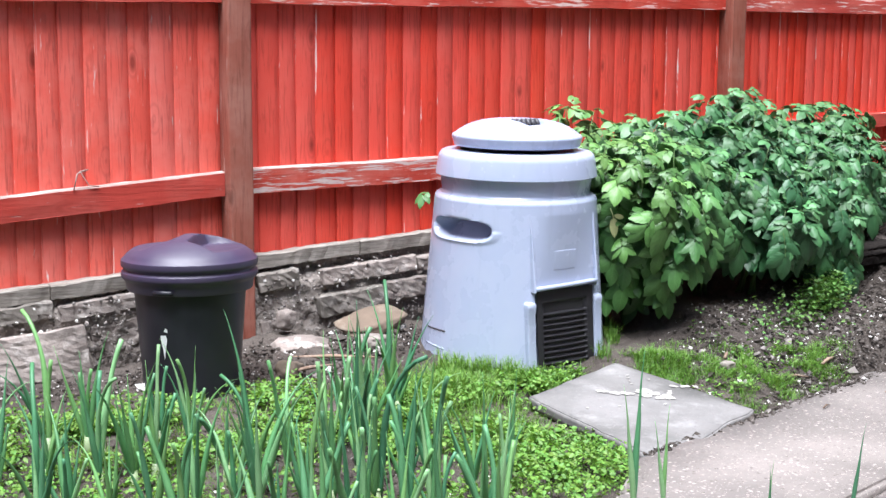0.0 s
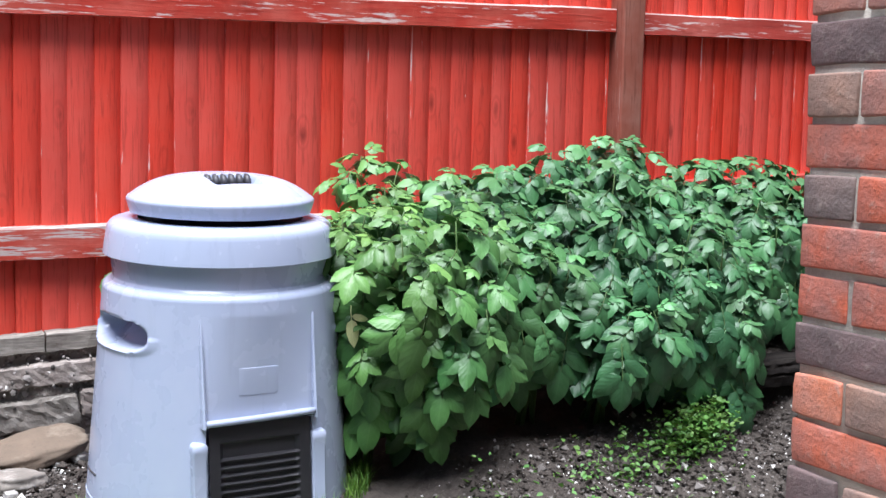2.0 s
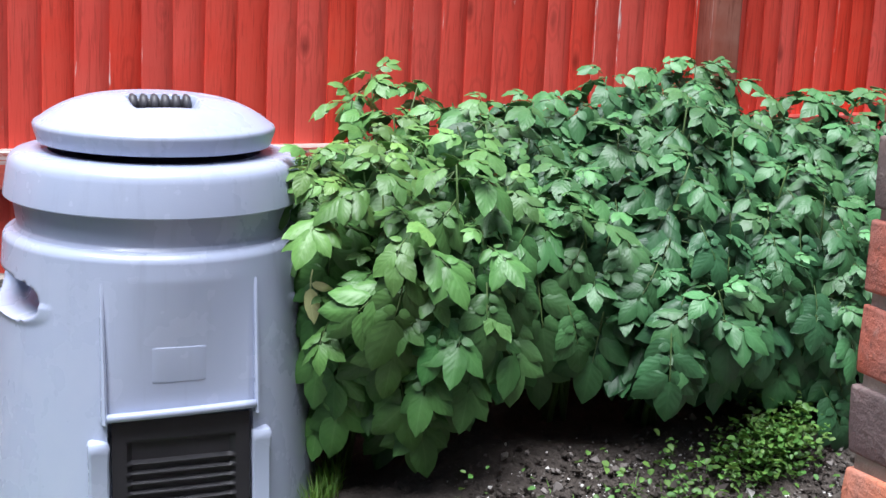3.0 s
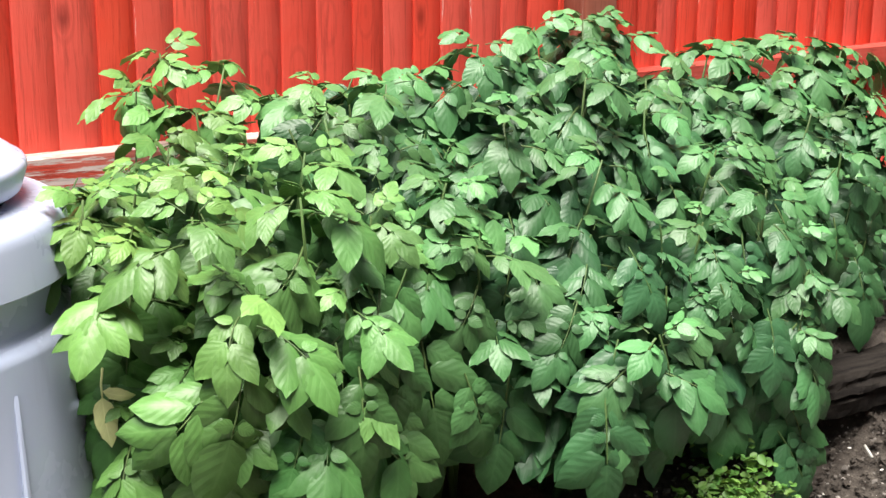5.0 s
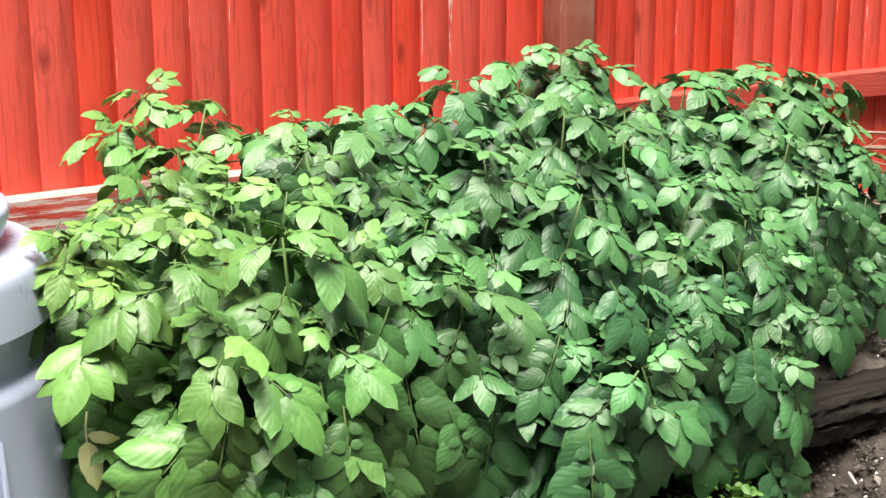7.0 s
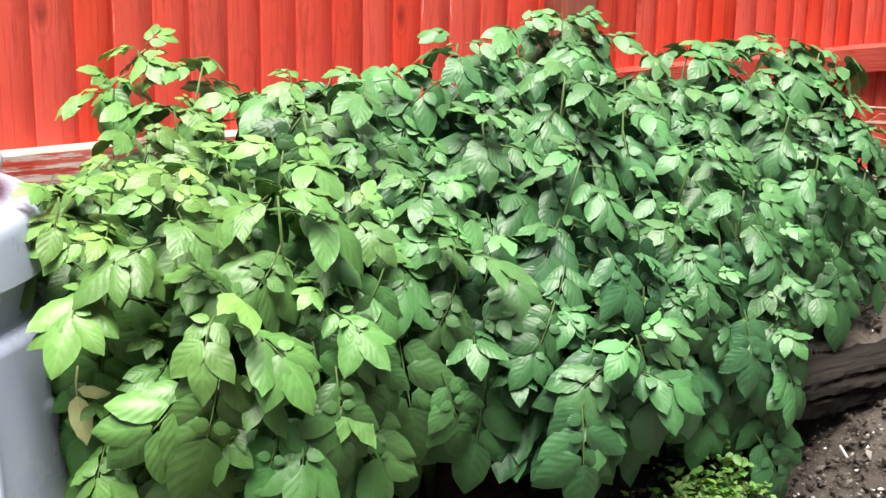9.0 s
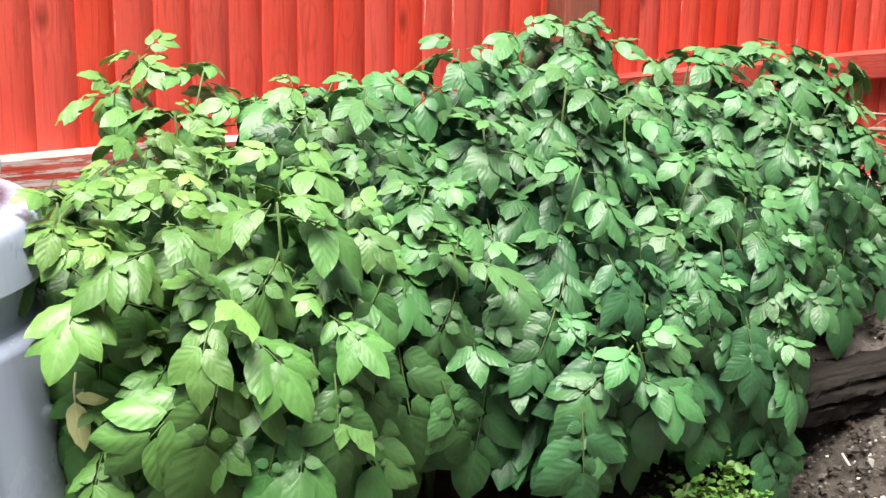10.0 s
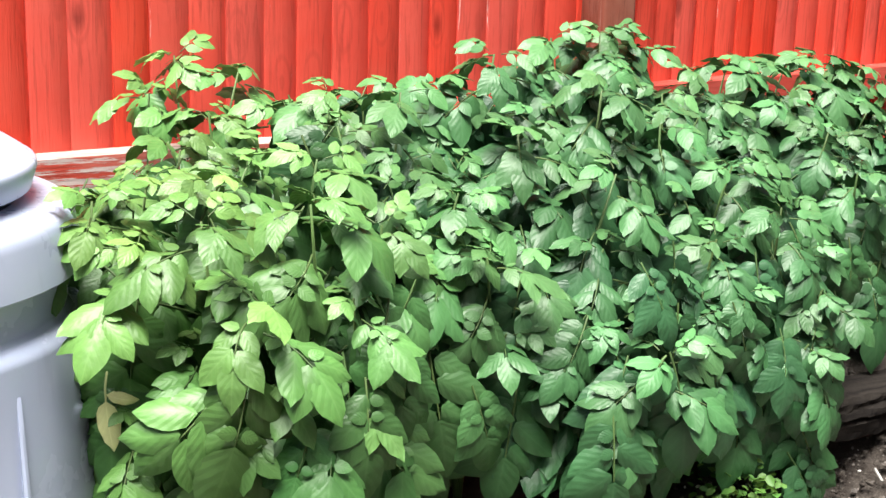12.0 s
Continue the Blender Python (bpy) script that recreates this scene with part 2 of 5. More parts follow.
def aggregate(name, fines, dirt, sizes, dark, light, relief):
    """Worn concrete: fines with rounded stones showing, each of its own colour."""
    m = Mat(name, 0.9, spec=0.25)
    v = m.coords()
    big, fine = m.noise(v, 2.2, 4, 0.6), m.noise(v, 140.0, 4, 0.7)
    c = m.mix(m.ramp(big, 0.0, 1.0, 0.38, 0.62), fines, dirt)
    for scale, reach, share in sizes:
        n = m.nodes.new("ShaderNodeTexVoronoi")
        m.links.new(v, n.inputs["Vector"])
        n.inputs["Scale"].default_value = scale
        hue = m.nodes.new("ShaderNodeSeparateColor")
        m.links.new(n.outputs["Color"], hue.inputs[0])
        pebble = m.mix(hue.outputs[1], dark, light)
        there = m.math("MULTIPLY", m.ramp(n.outputs["Distance"], 1.0, 0.0, reach * 0.7, reach), m.ramp(hue.outputs[0], 0.0, 0.75, share, share + 0.04))
        c = m.mix(there, c, pebble)
        m.bump(there, relief, 0.5)
    c = m.mix(m.ramp(fine, 0.0, 0.5, 0.55, 0.72), c, tuple(k * 0.5 for k in fines))
    m.color(c).bump(fine, 0.002, 0.8).bump(m.noise(v, 22.0, 4, 0.6), relief * 2, 0.5)
    return m.mat


M_PATH = aggregate("path_concrete", (0.235, 0.207, 0.192), (0.165, 0.146, 0.136), ((62.0, 0.42, 0.52), (130.0, 0.40, 0.60)), (0.10, 0.085, 0.078), (0.46, 0.40, 0.37), 0.003)
M_MORTARWALL = aggregate("pebbly_old_concrete", (0.27, 0.235, 0.21), (0.17, 0.145, 0.13), ((30.0, 0.45, 0.35), (75.0, 0.45, 0.40)), (0.04, 0.033, 0.030), (0.50, 0.45, 0.42), 0.016)


def brick_material():
    m = Mat("fired_brick", 0.88, spec=0.2)
    rnd = m.info()
    v = m.coords(offset=rnd)
    a, b, f = m.noise(v, 9.0, 4, 0.6), m.noise(v, 38.0, 5, 0.65), m.noise(v, 160.0, 3, 0.7)
    c = m.hsv(m.info("Color"), 0.5, m.ramp(a, 0.75, 1.1, 0.3, 0.7), m.ramp(a, 0.72, 1.22, 0.3, 0.7))
    c = m.mix(m.ramp(b, 0.0, 0.5, 0.58, 0.76), c, (0.42, 0.36, 0.31))
    c = m.mix(m.ramp(f, 0.0, 0.6, 0.56, 0.70), c, (0.09, 0.06, 0.05))
    m.color(c).bump(b, 0.005, 0.9).bump(f, 0.0015, 0.9)
    return m.mat


M_BRICK = brick_material()


def soil_material():
    m = Mat("garden_soil", 0.95, spec=0.15)
    v = m.coords()
    big, mid, fine = m.noise(v, 1.7, 4, 0.6), m.noise(v, 16.0, 6, 0.7), m.noise(v, 85.0, 5, 0.7)
    c = m.mix(m.ramp(big, 0.0, 1.0, 0.4, 0.62), (0.066, 0.055, 0.048), (0.108, 0.091, 0.080))
    c = m.mix(m.ramp(mid, 0.0, 0.8, 0.5, 0.75), c, (0.030, 0.023, 0.020))
    c = m.mix(m.ramp(fine, 0.0, 0.7, 0.58, 0.74), c, (0.21, 0.185, 0.16))
    m.color(c).bump(mid, 0.03, 1.0).bump(fine, 0.006, 0.9)
    return m.mat


M_SOIL = soil_material()


def plastic(name, base, rough, dust=(0.5, 0.5, 0.5), dusty=0.25, pearl=0.0):
    m = Mat(name, rough, pearl, spec=0.5)
    v = m.coords()
    a, b = m.noise(v, 6.0, 4, 0.6), m.noise(v, 240.0, 2, 0.5)
    run = m.noise(m.coords((16, 16, 0.9)), 2.0, 4, 0.6)
    c = m.mix(m.ramp(a, 0.0, dusty, 0.42, 0.72), base, dust)
    c = m.mix(m.ramp(run, 0.0, dusty, 0.56, 0.74), c, tuple(k * 0.75 for k in base))
    m.color(c).rough(m.ramp(a, rough - 0.06, rough + 0.14, 0.3, 0.7))
    m.bump(b, 0.0004, 0.35)
    return m.mat


M_GREY = plastic("grey_moulded_plastic", (0.36, 0.405, 0.54), 0.22, (0.44, 0.475, 0.58), 0.35)
M_HATCH = plastic("charcoal_plastic", (0.042, 0.040, 0.048), 0.45, (0.075, 0.07, 0.075), 0.4)
M_BLACK = plastic("black_bin_plastic", (0.012, 0.0115, 0.018), 0.40, (0.026, 0.025, 0.036), 0.4)
M_PURPLE = plastic("faded_lid_plastic", (0.046, 0.035, 0.070), 0.40, (0.065, 0.056, 0.085), 0.5)


def leaf_material(name, use_color=True, base=(0.07, 0.16, 0.05), veins=True, back=0.25, rough=0.5, sat=1.0, island=False, spec=0.38):
    """Leaf with a paler midrib and side veins, some light passing through."""
    m = Mat(name, rough, spec=spec)
    rnd = m.island() if island else m.info()
    col = m.info("Color") if use_color else base
    vv = m.coords()
    blot = m.noise(vv, 22.0, 3, 0.6)
    c = m.hsv(col, m.ramp(rnd, 0.476, 0.512) if island else m.ramp(rnd, 0.488, 0.51), sat, m.ramp(m.math("FRACT", m.math("MULTIPLY", rnd, 5.7)), 0.74, 1.24))
    c = m.hsv(c, 0.5, 1.0, m.ramp(blot, 0.88, 1.12, 0.3, 0.7))
    if veins:
        uv = m.nodes.new("ShaderNodeUVMap")
        sp = m.nodes.new("ShaderNodeSeparateXYZ")
        m.links.new(uv.outputs["UV"], sp.inputs[0])
        across = m.math("ABSOLUTE", m.math("SUBTRACT", sp.outputs[1], 0.5))
        mid = m.ramp(across, 1.0, 0.0, 0.012, 0.05)
        side = m.math("PINGPONG", m.math("SUBTRACT", m.math("MULTIPLY", sp.outputs[0], 5.5), m.math("MULTIPLY", across, 3.6)), 0.5)
        quilt = m.math("MULTIPLY", m.ramp(side, 0.0, 1.0, 0.0, 0.5), m.ramp(across, 0.2, 1.0, 0.0, 0.16))
        side = m.ramp(side, 1.0, 0.0, 0.0, 0.13)
        vein = m.math("MAXIMUM", mid, m.math("MULTIPLY", side, 0.45))
        c = m.hsv(c, 0.5, 1.0, m.ramp(m.island(), 0.84, 1.16))
        c = m.mix(m.math("MULTIPLY", vein, 0.20), c, m.hsv(c, 0.49, 0.85, 1.7))
        m.bump(quilt, 0.003, 0.16)
        m.bump(m.noise(m.coords((1, 1, 1)), 60.0, 3), 0.003, 0.35)
    m.color(c)
    tr = m.nodes.new("ShaderNodeBsdfTranslucent")
    m.put(tr.inputs["Color"], m.hsv(c, 0.485, 1.1, 1.3))
    mx = m.nodes.new("ShaderNodeMixShader")
    mx.inputs[0].default_value = back
    out = m.nodes["Material Output"]
    m.links.new(m.bsdf.outputs[0], mx.inputs[1])
    m.links.new(tr.outputs[0], mx.inputs[2])
    m.links.new(mx.outputs[0], out.inputs["Surface"])
    return m.mat


M_LEAF = leaf_material("potato_leaf", rough=0.45, back=0.06, spec=0.42)
M_STEM = leaf_material("green_stem", False, (0.075, 0.13, 0.04), False, 0.1)
M_ONION = leaf_material("onion_leaf", True, veins=False, back=0.15, rough=0.42)
M_GRASS = leaf_material("grass_blade", False, (0.118, 0.245, 0.040), False, 0.25, 0.5, island=True)
M_WEED = leaf_material("small_weed_leaf", False, (0.088, 0.195, 0.042), False, 0.2, 0.5, island=True)
M_CLOVER = leaf_material("weed_leaf", False, (0.125, 0.262, 0.046), False, 0.25, 0.5, island=True)
M_DRY = stony("dry_twig", (0.27, 0.19, 0.14), (0.14, 0.09, 0.065), (0.42, 0.34, 0.28), 30.0, 0.002)


def grit_material():
    m = Mat("loose_grit", 0.9, spec=0.2)
    r = m.island()
    c = m.ramp(r, (0.07, 0.06, 0.053), (0.24, 0.215, 0.20), 0.0, 0.75)
    c = m.mix(m.ramp(r, 0.0, 1.0, 0.82, 0.86), c, (0.68, 0.65, 0.62))
    m.color(c)
    return m.mat


M_GRIT = grit_material()
M_WHITE = stony("white_paint", (0.78, 0.78, 0.78), (0.70, 0.70, 0.69), (0.82, 0.82, 0.82), 6.0, 0.001, 0.5)

M_SPILT = stony("dried_paint", (0.42, 0.395, 0.37), (0.29, 0.272, 0.255), (0.55, 0.53, 0.50), 40.0, 0.001)

# ---- ground ----
def steps(lo, hi, fine_lo, fine_hi, fine, grow=1.35):
    out = [fine_lo + fine * k for k in range(int((fine_hi - fine_lo) / fine) + 1)]
    d = fine
    while out[-1] < hi:
        d *= grow
        out.append(out[-1] + d)
    d = fine
    while out[0] > lo:
        d *= grow
        out.insert(0, out[0] - d)
    return out


def build_ground():
    rows = []
    for y in steps(-60, 60, 2.7, 4.7, 0.018):
        row = []
        for x in steps(-60, 60, 1.2, 5.9, 0.018):
            near = 1 - smooth(abs(x - 3.2), 3.6, 6)
            z = ground_z(x, min(y, 4.9))
            z += near * (0.022 * noise.noise((x * 4.5, y * 4.5, 1.3)) + 0.010 * noise.noise((x * 14, y * 14, 4.1)) + 0.010 * noise.noise((x * 30, y * 30, 8.1)) + 0.006 * noise.noise((x * 61, y * 61, 3.1)))
            row.append((x, y, z - 0.012))
        rows.append(row)
    return tagged(part("ground", sheet(rows), M_SOIL), "dark crumbly garden soil with loose chips", "soil", kind="structure")


build_ground()


def extrude_outline(points, z0, z1, bevel, seed, rough):
    """A slab of that outline, its edges worn."""
    bm = bmesh.new()
    face = bm.faces.new([bm.verts.new((x, y, z0)) for x, y in points])
    up = bmesh.ops.extrude_face_region(bm, geom=[face])
    for v in up["geom"]:
        if isinstance(v, bmesh.types.BMVert):
            v.co.z = z1
    bmesh.ops.recalc_face_normals(bm, faces=bm.faces)
    bmesh.ops.bevel(bm, geom=[e for e in bm.edges], offset=bevel, segments=2, affect="EDGES")
    bmesh.ops.triangulate(bm, faces=[f for f in bm.faces if len(f.verts) > 4])
    bmesh.ops.subdivide_edges(bm, edges=bm.edges, cuts=2, use_grid_fill=True)
    rough_up(bm, rough, 6.0, seed)
    rough_up(bm, rough * 0.5, 25.0, seed)
    return bm


def slope_to(ob, x, y, z, rx=0.0, ry=0.0, rz=0.0):
    ob.matrix_basis = pose(x, y, z, rx, ry, rz)
    return ob


# concrete path, in two cast bays with an open joint
bay = extrude_outline([(2.57, 2.82), (2.95, 2.92), (3.43, 3.04), (3.91, 3.20), (4.34, 3.30), (4.8, 3.36), (5.4, 3.54), (5.6, 2.9), (4.6, 2.64), (3.75, 2.415), (3.11, 2.27), (2.3, 2.05), (1.9, 2.25)], -0.15, -0.05, 0.012, 3.0, 0.008)
tagged(slope_to(part("path", bay, M_PATH), 0, 0, 0.0), "pinkish grey weathered concrete path with pale aggregate", "path", kind="structure")
bay = extrude_outline([(3.10, 2.245), (3.72, 2.385), (3.85, 2.30), (3.95, 1.2), (2.9, 0.2), (1.4, -1.4), (-1.2, -1.6), (-0.6, 0.2), (1.0, 1.25), (2.25, 2.02)], -0.17, -0.065, 0.012, 7.0, 0.008)
tagged(slope_to(part("path", bay, M_PATH), 0, 0, 0.0), "pinkish grey weathered concrete path with pale aggregate", "path", kind="structure")

# loose paving slab in front of the composter, with spilt white paint on it
slab = tagged(new("paving_slab"), "square grey paving slab lying in the grass, splashed with white paint", "paving slab")
slab.matrix_basis = pose(2.92, 3.25, -0.014, 4.9, -1.1, 0)
corners = [(-0.297, 0.257), (0.282, 0.445), (0.372, -0.235), (-0.285, -0.47)]
outline = []
for (xa, ya), (xb, yb) in zip(corners, corners[1:] + corners[:1]):
    for k in range(12):
        u = k / 12
        w = 0.010 * noise.noise((xa * 9 + u * 5, ya * 9, 1.7)) + 0.006 * noise.noise((xa * 9 + u * 17, ya * 9, 6.7))
        outline.append((xa + (xb - xa) * u + w, ya + (yb - ya) * u - w))
part("slab_body", extrude_outline(outline, -0.045, 0.0, 0.004, 11.0, 0.003), M_SLAB, slab)


def splash(strokes):
    """Thin, broken patches of dried paint: each stroke is a run of small ragged blots."""
    g = random.Random(31)
    bm = bmesh.new()
    layer = 0
    for x0, y0, x1, y1, r, count in strokes:
        for i in range(count):
            u = (i + g.uniform(-0.3, 0.3)) / max(1, count - 1)
            x, y, size = x0 + (x1 - x0) * u + g.gauss(0, r * 0.35), y0 + (y1 - y0) * u + g.gauss(0, r * 0.35), r * g.uniform(0.45, 1.1)
            layer += 1
            ring = []
            for k in range(18):
                a = 2 * math.pi * k / 18
                d = size * (1 + 0.9 * noise.noise((layer * 3.1, math.cos(a) * 1.6, math.sin(a) * 1.6)))
                ring.append(bm.verts.new((x + d * math.cos(a), y + d * math.sin(a), 0.0030 + 0.00004 * layer)))
            bm.faces.new(ring)
    return bm


part("paint_splash", splash([(-0.02, 0.17, 0.10, 0.07, 0.016, 9), (0.10, 0.07, 0.16, 0.0, 0.020, 7), (0.16, 0.0, 0.22, 0.06, 0.015, 6), (0.12, 0.12, 0.15, 0.05, 0.022, 6), (0.27, 0.10, 0.34, 0.06, 0.013, 5), (0.15, 0.20, 0.20, 0.28, 0.007, 4), (-0.2, 0.05, 0.1, -0.05, 0.005, 5), (0.25, 0.2, 0.3, 0.18, 0.006, 2)]), M_SPILT, slab, "spilt white paint, worn thin")

# ---- fence ----
fence = tagged(new("fence"), "tall red-painted close-boarded timber fence with brown posts, paint flaking", "fence")


def post_mesh(w):
    bm = bmesh.new()
    box(bm, (0, 0, 0), (w, 0.11, 2.05), bevel=0.008, seg=2)
    bmesh.ops.subdivide_edges(bm, edges=[e for e in bm.edges if abs(e.verts[0].co.z - e.verts[1].co.z) > 1], cuts=10)
    rough_up(bm, 0.004, 2.2, w)
    return bm


for x, base in ((-1.0, 0.0), (1.935, -0.05), (4.765, 0.1), (6.44, 0.2)):
    ob = part("post", post_mesh(0.105 if x < 4 else 0.098), M_POST, fence, "square brown-painted timber post")
    ob.location = (x, 4.693, base)


def rail(x0, x1, zb0, zb1, h, seed, paint=None, top=None):
    """A horizontal rail, chipped along its edges, its top face bare."""
    bm = bmesh.new()
    n = max(6, int((x1 - x0) / 0.07))
    sec = [(0.0, 0.0), (0.0, 0.012), (0.0, 0.5), (0.0, 0.93), (0.006, 1.0), (0.05, 1.0), (0.05, 0.0)]
    rows = []
    for k in range(n + 1):
        u = k / n
        x = x0 + (x1 - x0) * u
        zb = zb0 + (zb1 - zb0) * u + 0.004 * noise.noise((x * 2.1, seed, 0))
        rows.append([bm.verts.new((x, 4.748 + dy + 0.003 * noise.noise((x * 3, seed, j)), zb + h * s + 0.003 * noise.noise((x * 9, seed + 4, j * 2.0)))) for j, (dy, s) in enumerate(sec)])
    for a, b in zip(rows, rows[1:]):
        for j in range(len(sec)):
            f = bm.faces.new((a[j], b[j], b[(j + 1) % len(sec)], a[(j + 1) % len(sec)]))
            f.material_index = 1 if j in (3, 4) else 0
    bm.faces.new(rows[0])
    bm.faces.new(rows[-1][::-1])
    bmesh.ops.recalc_face_normals(bm, faces=bm.faces)
    return part("rail", bm, [paint or M_REDRAIL, top or M_RAILTOP], fence, "horizontal rail, red paint peeling to bare wood", flat=True)


rail(-0.895, 1.933, 0.46, 0.687, 0.103, 1.0)
rail(2.042, 4.763, 0.690, 0.775, 0.108, 2.0, M_BARERAIL)
rail(4.865, 6.438, 0.880, 0.950, 0.082, 3.0, M_REDRAIL, M_REDRAIL)
rail(-0.895, 1.933, 1.40, 1.488, 0.10, 4.0)
rail(2.042, 4.763, 1.488, 1.564, 0.092, 5.0, M_FLAKERAIL)
rail(4.865, 6.438, 1.561, 1.596, 0.085, 6.0, M_FLAKERAIL)


def plank_top(x):
    return 0.352 + 0.072 * (x - 1.0) - 0.006 * max(0.0, x - 1.9) ** 2


def board_mesh(seed):
    """A feather-edged board: thick left edge, thin right edge."""
    bm = bmesh.new()
    n = 16
    rows = []
    for k in range(n + 1):
        z = 1.75 * k / n
        j = lambda a: 0.0016 * noise.noise((seed * 5.1, z * 3.0, a))
        rows.append([(0.000 + j(1), 0.0, z), (0.0015 + j(1), -0.0095 + j(2), z), (0.006 + j(1), -0.0115 + j(2), z), (0.050, -0.0085 + j(3), z), (0.102 + j(4), -0.004 + j(4), z), (0.102 + j(4), 0.005, z), (0.05, 0.004, z)])
    bm = sheet(rows, closed=True)
    bmesh.ops.recalc_face_normals(bm, faces=bm.faces)
    me = bpy.data.meshes.new("board")
    bm.to_mesh(me)
    bm.free()
    return me


rnd = random.Random(5)
BOARDS = [board_mesh(k) for k in range(6)]
PALE_BOARDS = [board_mesh(k + 8) for k in range(4)]
SEAMS = [-0.92 + 0.0911 * k for k in range(22)]
SEAMS += [1.084, 1.179, 1.272, 1.367, 1.462, 1.549, 1.636, 1.736, 1.84, 1.94, 2.025, 2.105, 2.205, 2.285, 2.377, 2.477, 2.56, 2.645, 2.735, 2.82, 2.912, 3.003, 3.09, 3.177, 3.268, 3.36, 3.445, 3.538]
SEAMS += [3.622, 3.71, 3.797, 3.889, 3.967, 4.059, 4.153, 4.236, 4.317, 4.396, 4.479, 4.573, 4.652, 4.75, 4.85, 4.941, 5.008, 5.077, 5.147, 5.222, 5.291, 5.354, 5.441, 5.518, 5.597, 5.671, 5.725, 5.79, 5.85, 5.91, 5.98]
SEAMS += [6.055 + 0.075 * k for k in range(7)]
for x, x_next in zip(SEAMS, SEAMS[1:]):
    ob = part_mesh("board", rnd.choice(BOARDS if x > 1.9 else PALE_BOARDS), M_RED if x > 1.9 else M_PALERED, fence)
    ob.matrix_basis = pose(x, 4.806 + rnd.uniform(-0.002, 0.002), plank_top(x) - 0.02 + rnd.uniform(-0.008, 0.004), 0, rnd.uniform(-0.2, 0.2), rnd.uniform(-0.7, 0.7)) @ Matrix.Diagonal(((x_next - x + 0.012) / 0.102, 1, 1, 1))

# gravel boards under the fence
for k, (x0, x1) in enumerate(((-0.9, 1.19), (1.195, 2.56), (2.566, 4.6), (4.606, 6.5))):
    bm = bmesh.new()
    n = int((x1 - x0) / 0.025)
    rows = []
    for i in range(n + 1):
        x = x0 + (x1 - x0) * i / n
        j = lambda a: 0.006 * noise.noise((x * 6, a * 3.1, k)) + 0.005 * noise.noise((x * 25, a * 3.1, k + 3))
        t = plank_top(x)
        rows.append([(x, 4.735 + j(1), t - 0.062 + j(2)), (x, 4.73 + j(3), t - 0.006 + j(4)), (x, 4.738 + j(3), t + j(4)), (x, 4.83, t + j(5)), (x, 4.83, t - 0.062)])
    bm = sheet(rows, closed=True)
    for end in (0, -1):
        bm.verts.ensure_lookup_table()
        vs = bm.verts[0:5] if end == 0 else bm.verts[-5:]
        bm.faces.new(list(vs))
    bmesh.ops.recalc_face_normals(bm, faces=bm.faces)
    tagged(part("gravel_board", bm, M_PLANK, flat=True), "weathered bare grey plank under the fence", "board", "gravel boards")

# ---- low rubble wall under the fence ----
wall = tagged(new("rubble_wall"), "low crumbling wall of stones and broken concrete under the fence", "wall", kind="structure")
rows = []
for k in range(28):
    row = []
    for i in range(540):
        x = -1.0 + i * 0.014
        top = plank_top(x) - 0.058
        z = -0.12 + (top + 0.12) * k / 27
        d = 0.022 * noise.noise((x * 6, z * 9, 2)) + 0.016 * noise.noise((x * 17, z * 20, 5)) + 0.022 * noise.noise((x * 48, z * 48, 5))
        row.append((x, 4.728 - 0.03 * (1 - k / 27) + 0.05 * smooth(k, 22, 25) + (d if k < 27 else 0), z))
    rows.append(row)
rows.append([(p[0], 4.85, p[2]) for p in rows[-1]])
part("infill", sheet(rows), M_MORTARWALL, wall, "dark crumbling mortar and rubble")


def block_mesh(seed, sx, sy, sz, step=0.018):
    """A broken, weathered stone block of that size."""
    bm = bmesh.new()
    box(bm, (-sx / 2, -sy / 2, -sz / 2), (sx / 2, sy / 2, sz / 2), bevel=min(sx, sy, sz) * 0.07)
    for axis, size in enumerate((sx, sy, sz)):
        long = [e for e in bm.edges if abs((e.verts[0].co - e.verts[1].co)[axis]) > 0.6 * size]
        bmesh.ops.subdivide_edges(bm, edges=long, cuts=max(1, min(24, int(size / step))), use_grid_fill=True)
    rough_up(bm, 0.06 * min(sx, sy, sz), 6.0, seed * 3.3)
    rough_up(bm, 0.005, 19.0, seed * 5.3)
    rough_up(bm, 0.0055, 60.0, seed * 2.3)
    me = bpy.data.meshes.new("stone")
    bm.to_mesh(me)
    bm.free()
    return me


def pebble_mesh(seed, sx, sy, sz, square=0.75):
    """A water-worn or weathered stone: a rounded block with broad facets and pits."""
    bm = bmesh.new()
    bmesh.ops.create_icosphere(bm, subdivisions=4, radius=1.0)
    for v in bm.verts:
        d = v.co.normalized()
        big = max(abs(d.x), abs(d.y), abs(d.z))
        d = d * (1 + (1 / big - 1) * square * 0.6)
        d *= 1 + 0.16 * noise.noise(d * 1.5 + Vector((seed * 3.3, 0, 0))) + 0.05 * noise.noise(d * 5 + Vector((0, seed * 2.3, 0)))
        v.co = Vector((d.x * sx, d.y * sy, d.z * sz)) * 0.5
    rough_up(bm, 0.0015, 60.0, seed)
    me = bpy.data.meshes.new("stone")
    bm.to_mesh(me)
    bm.free()
    return me


def stone(parent, name, k, x, y, z, sx, sy, sz, rx=0, ry=0, rz=0, material=None, worn=False):
    ob = part_mesh(name, pebble_mesh(k, sx, sy, sz) if worn else block_mesh(k, sx, sy, sz), material or M_WALLSTONE, parent, flat=not worn)
    ob.matrix_basis = pose(x, y, z, rx, ry, rz)
    return ob


rnd = random.Random(12)
serial = 0
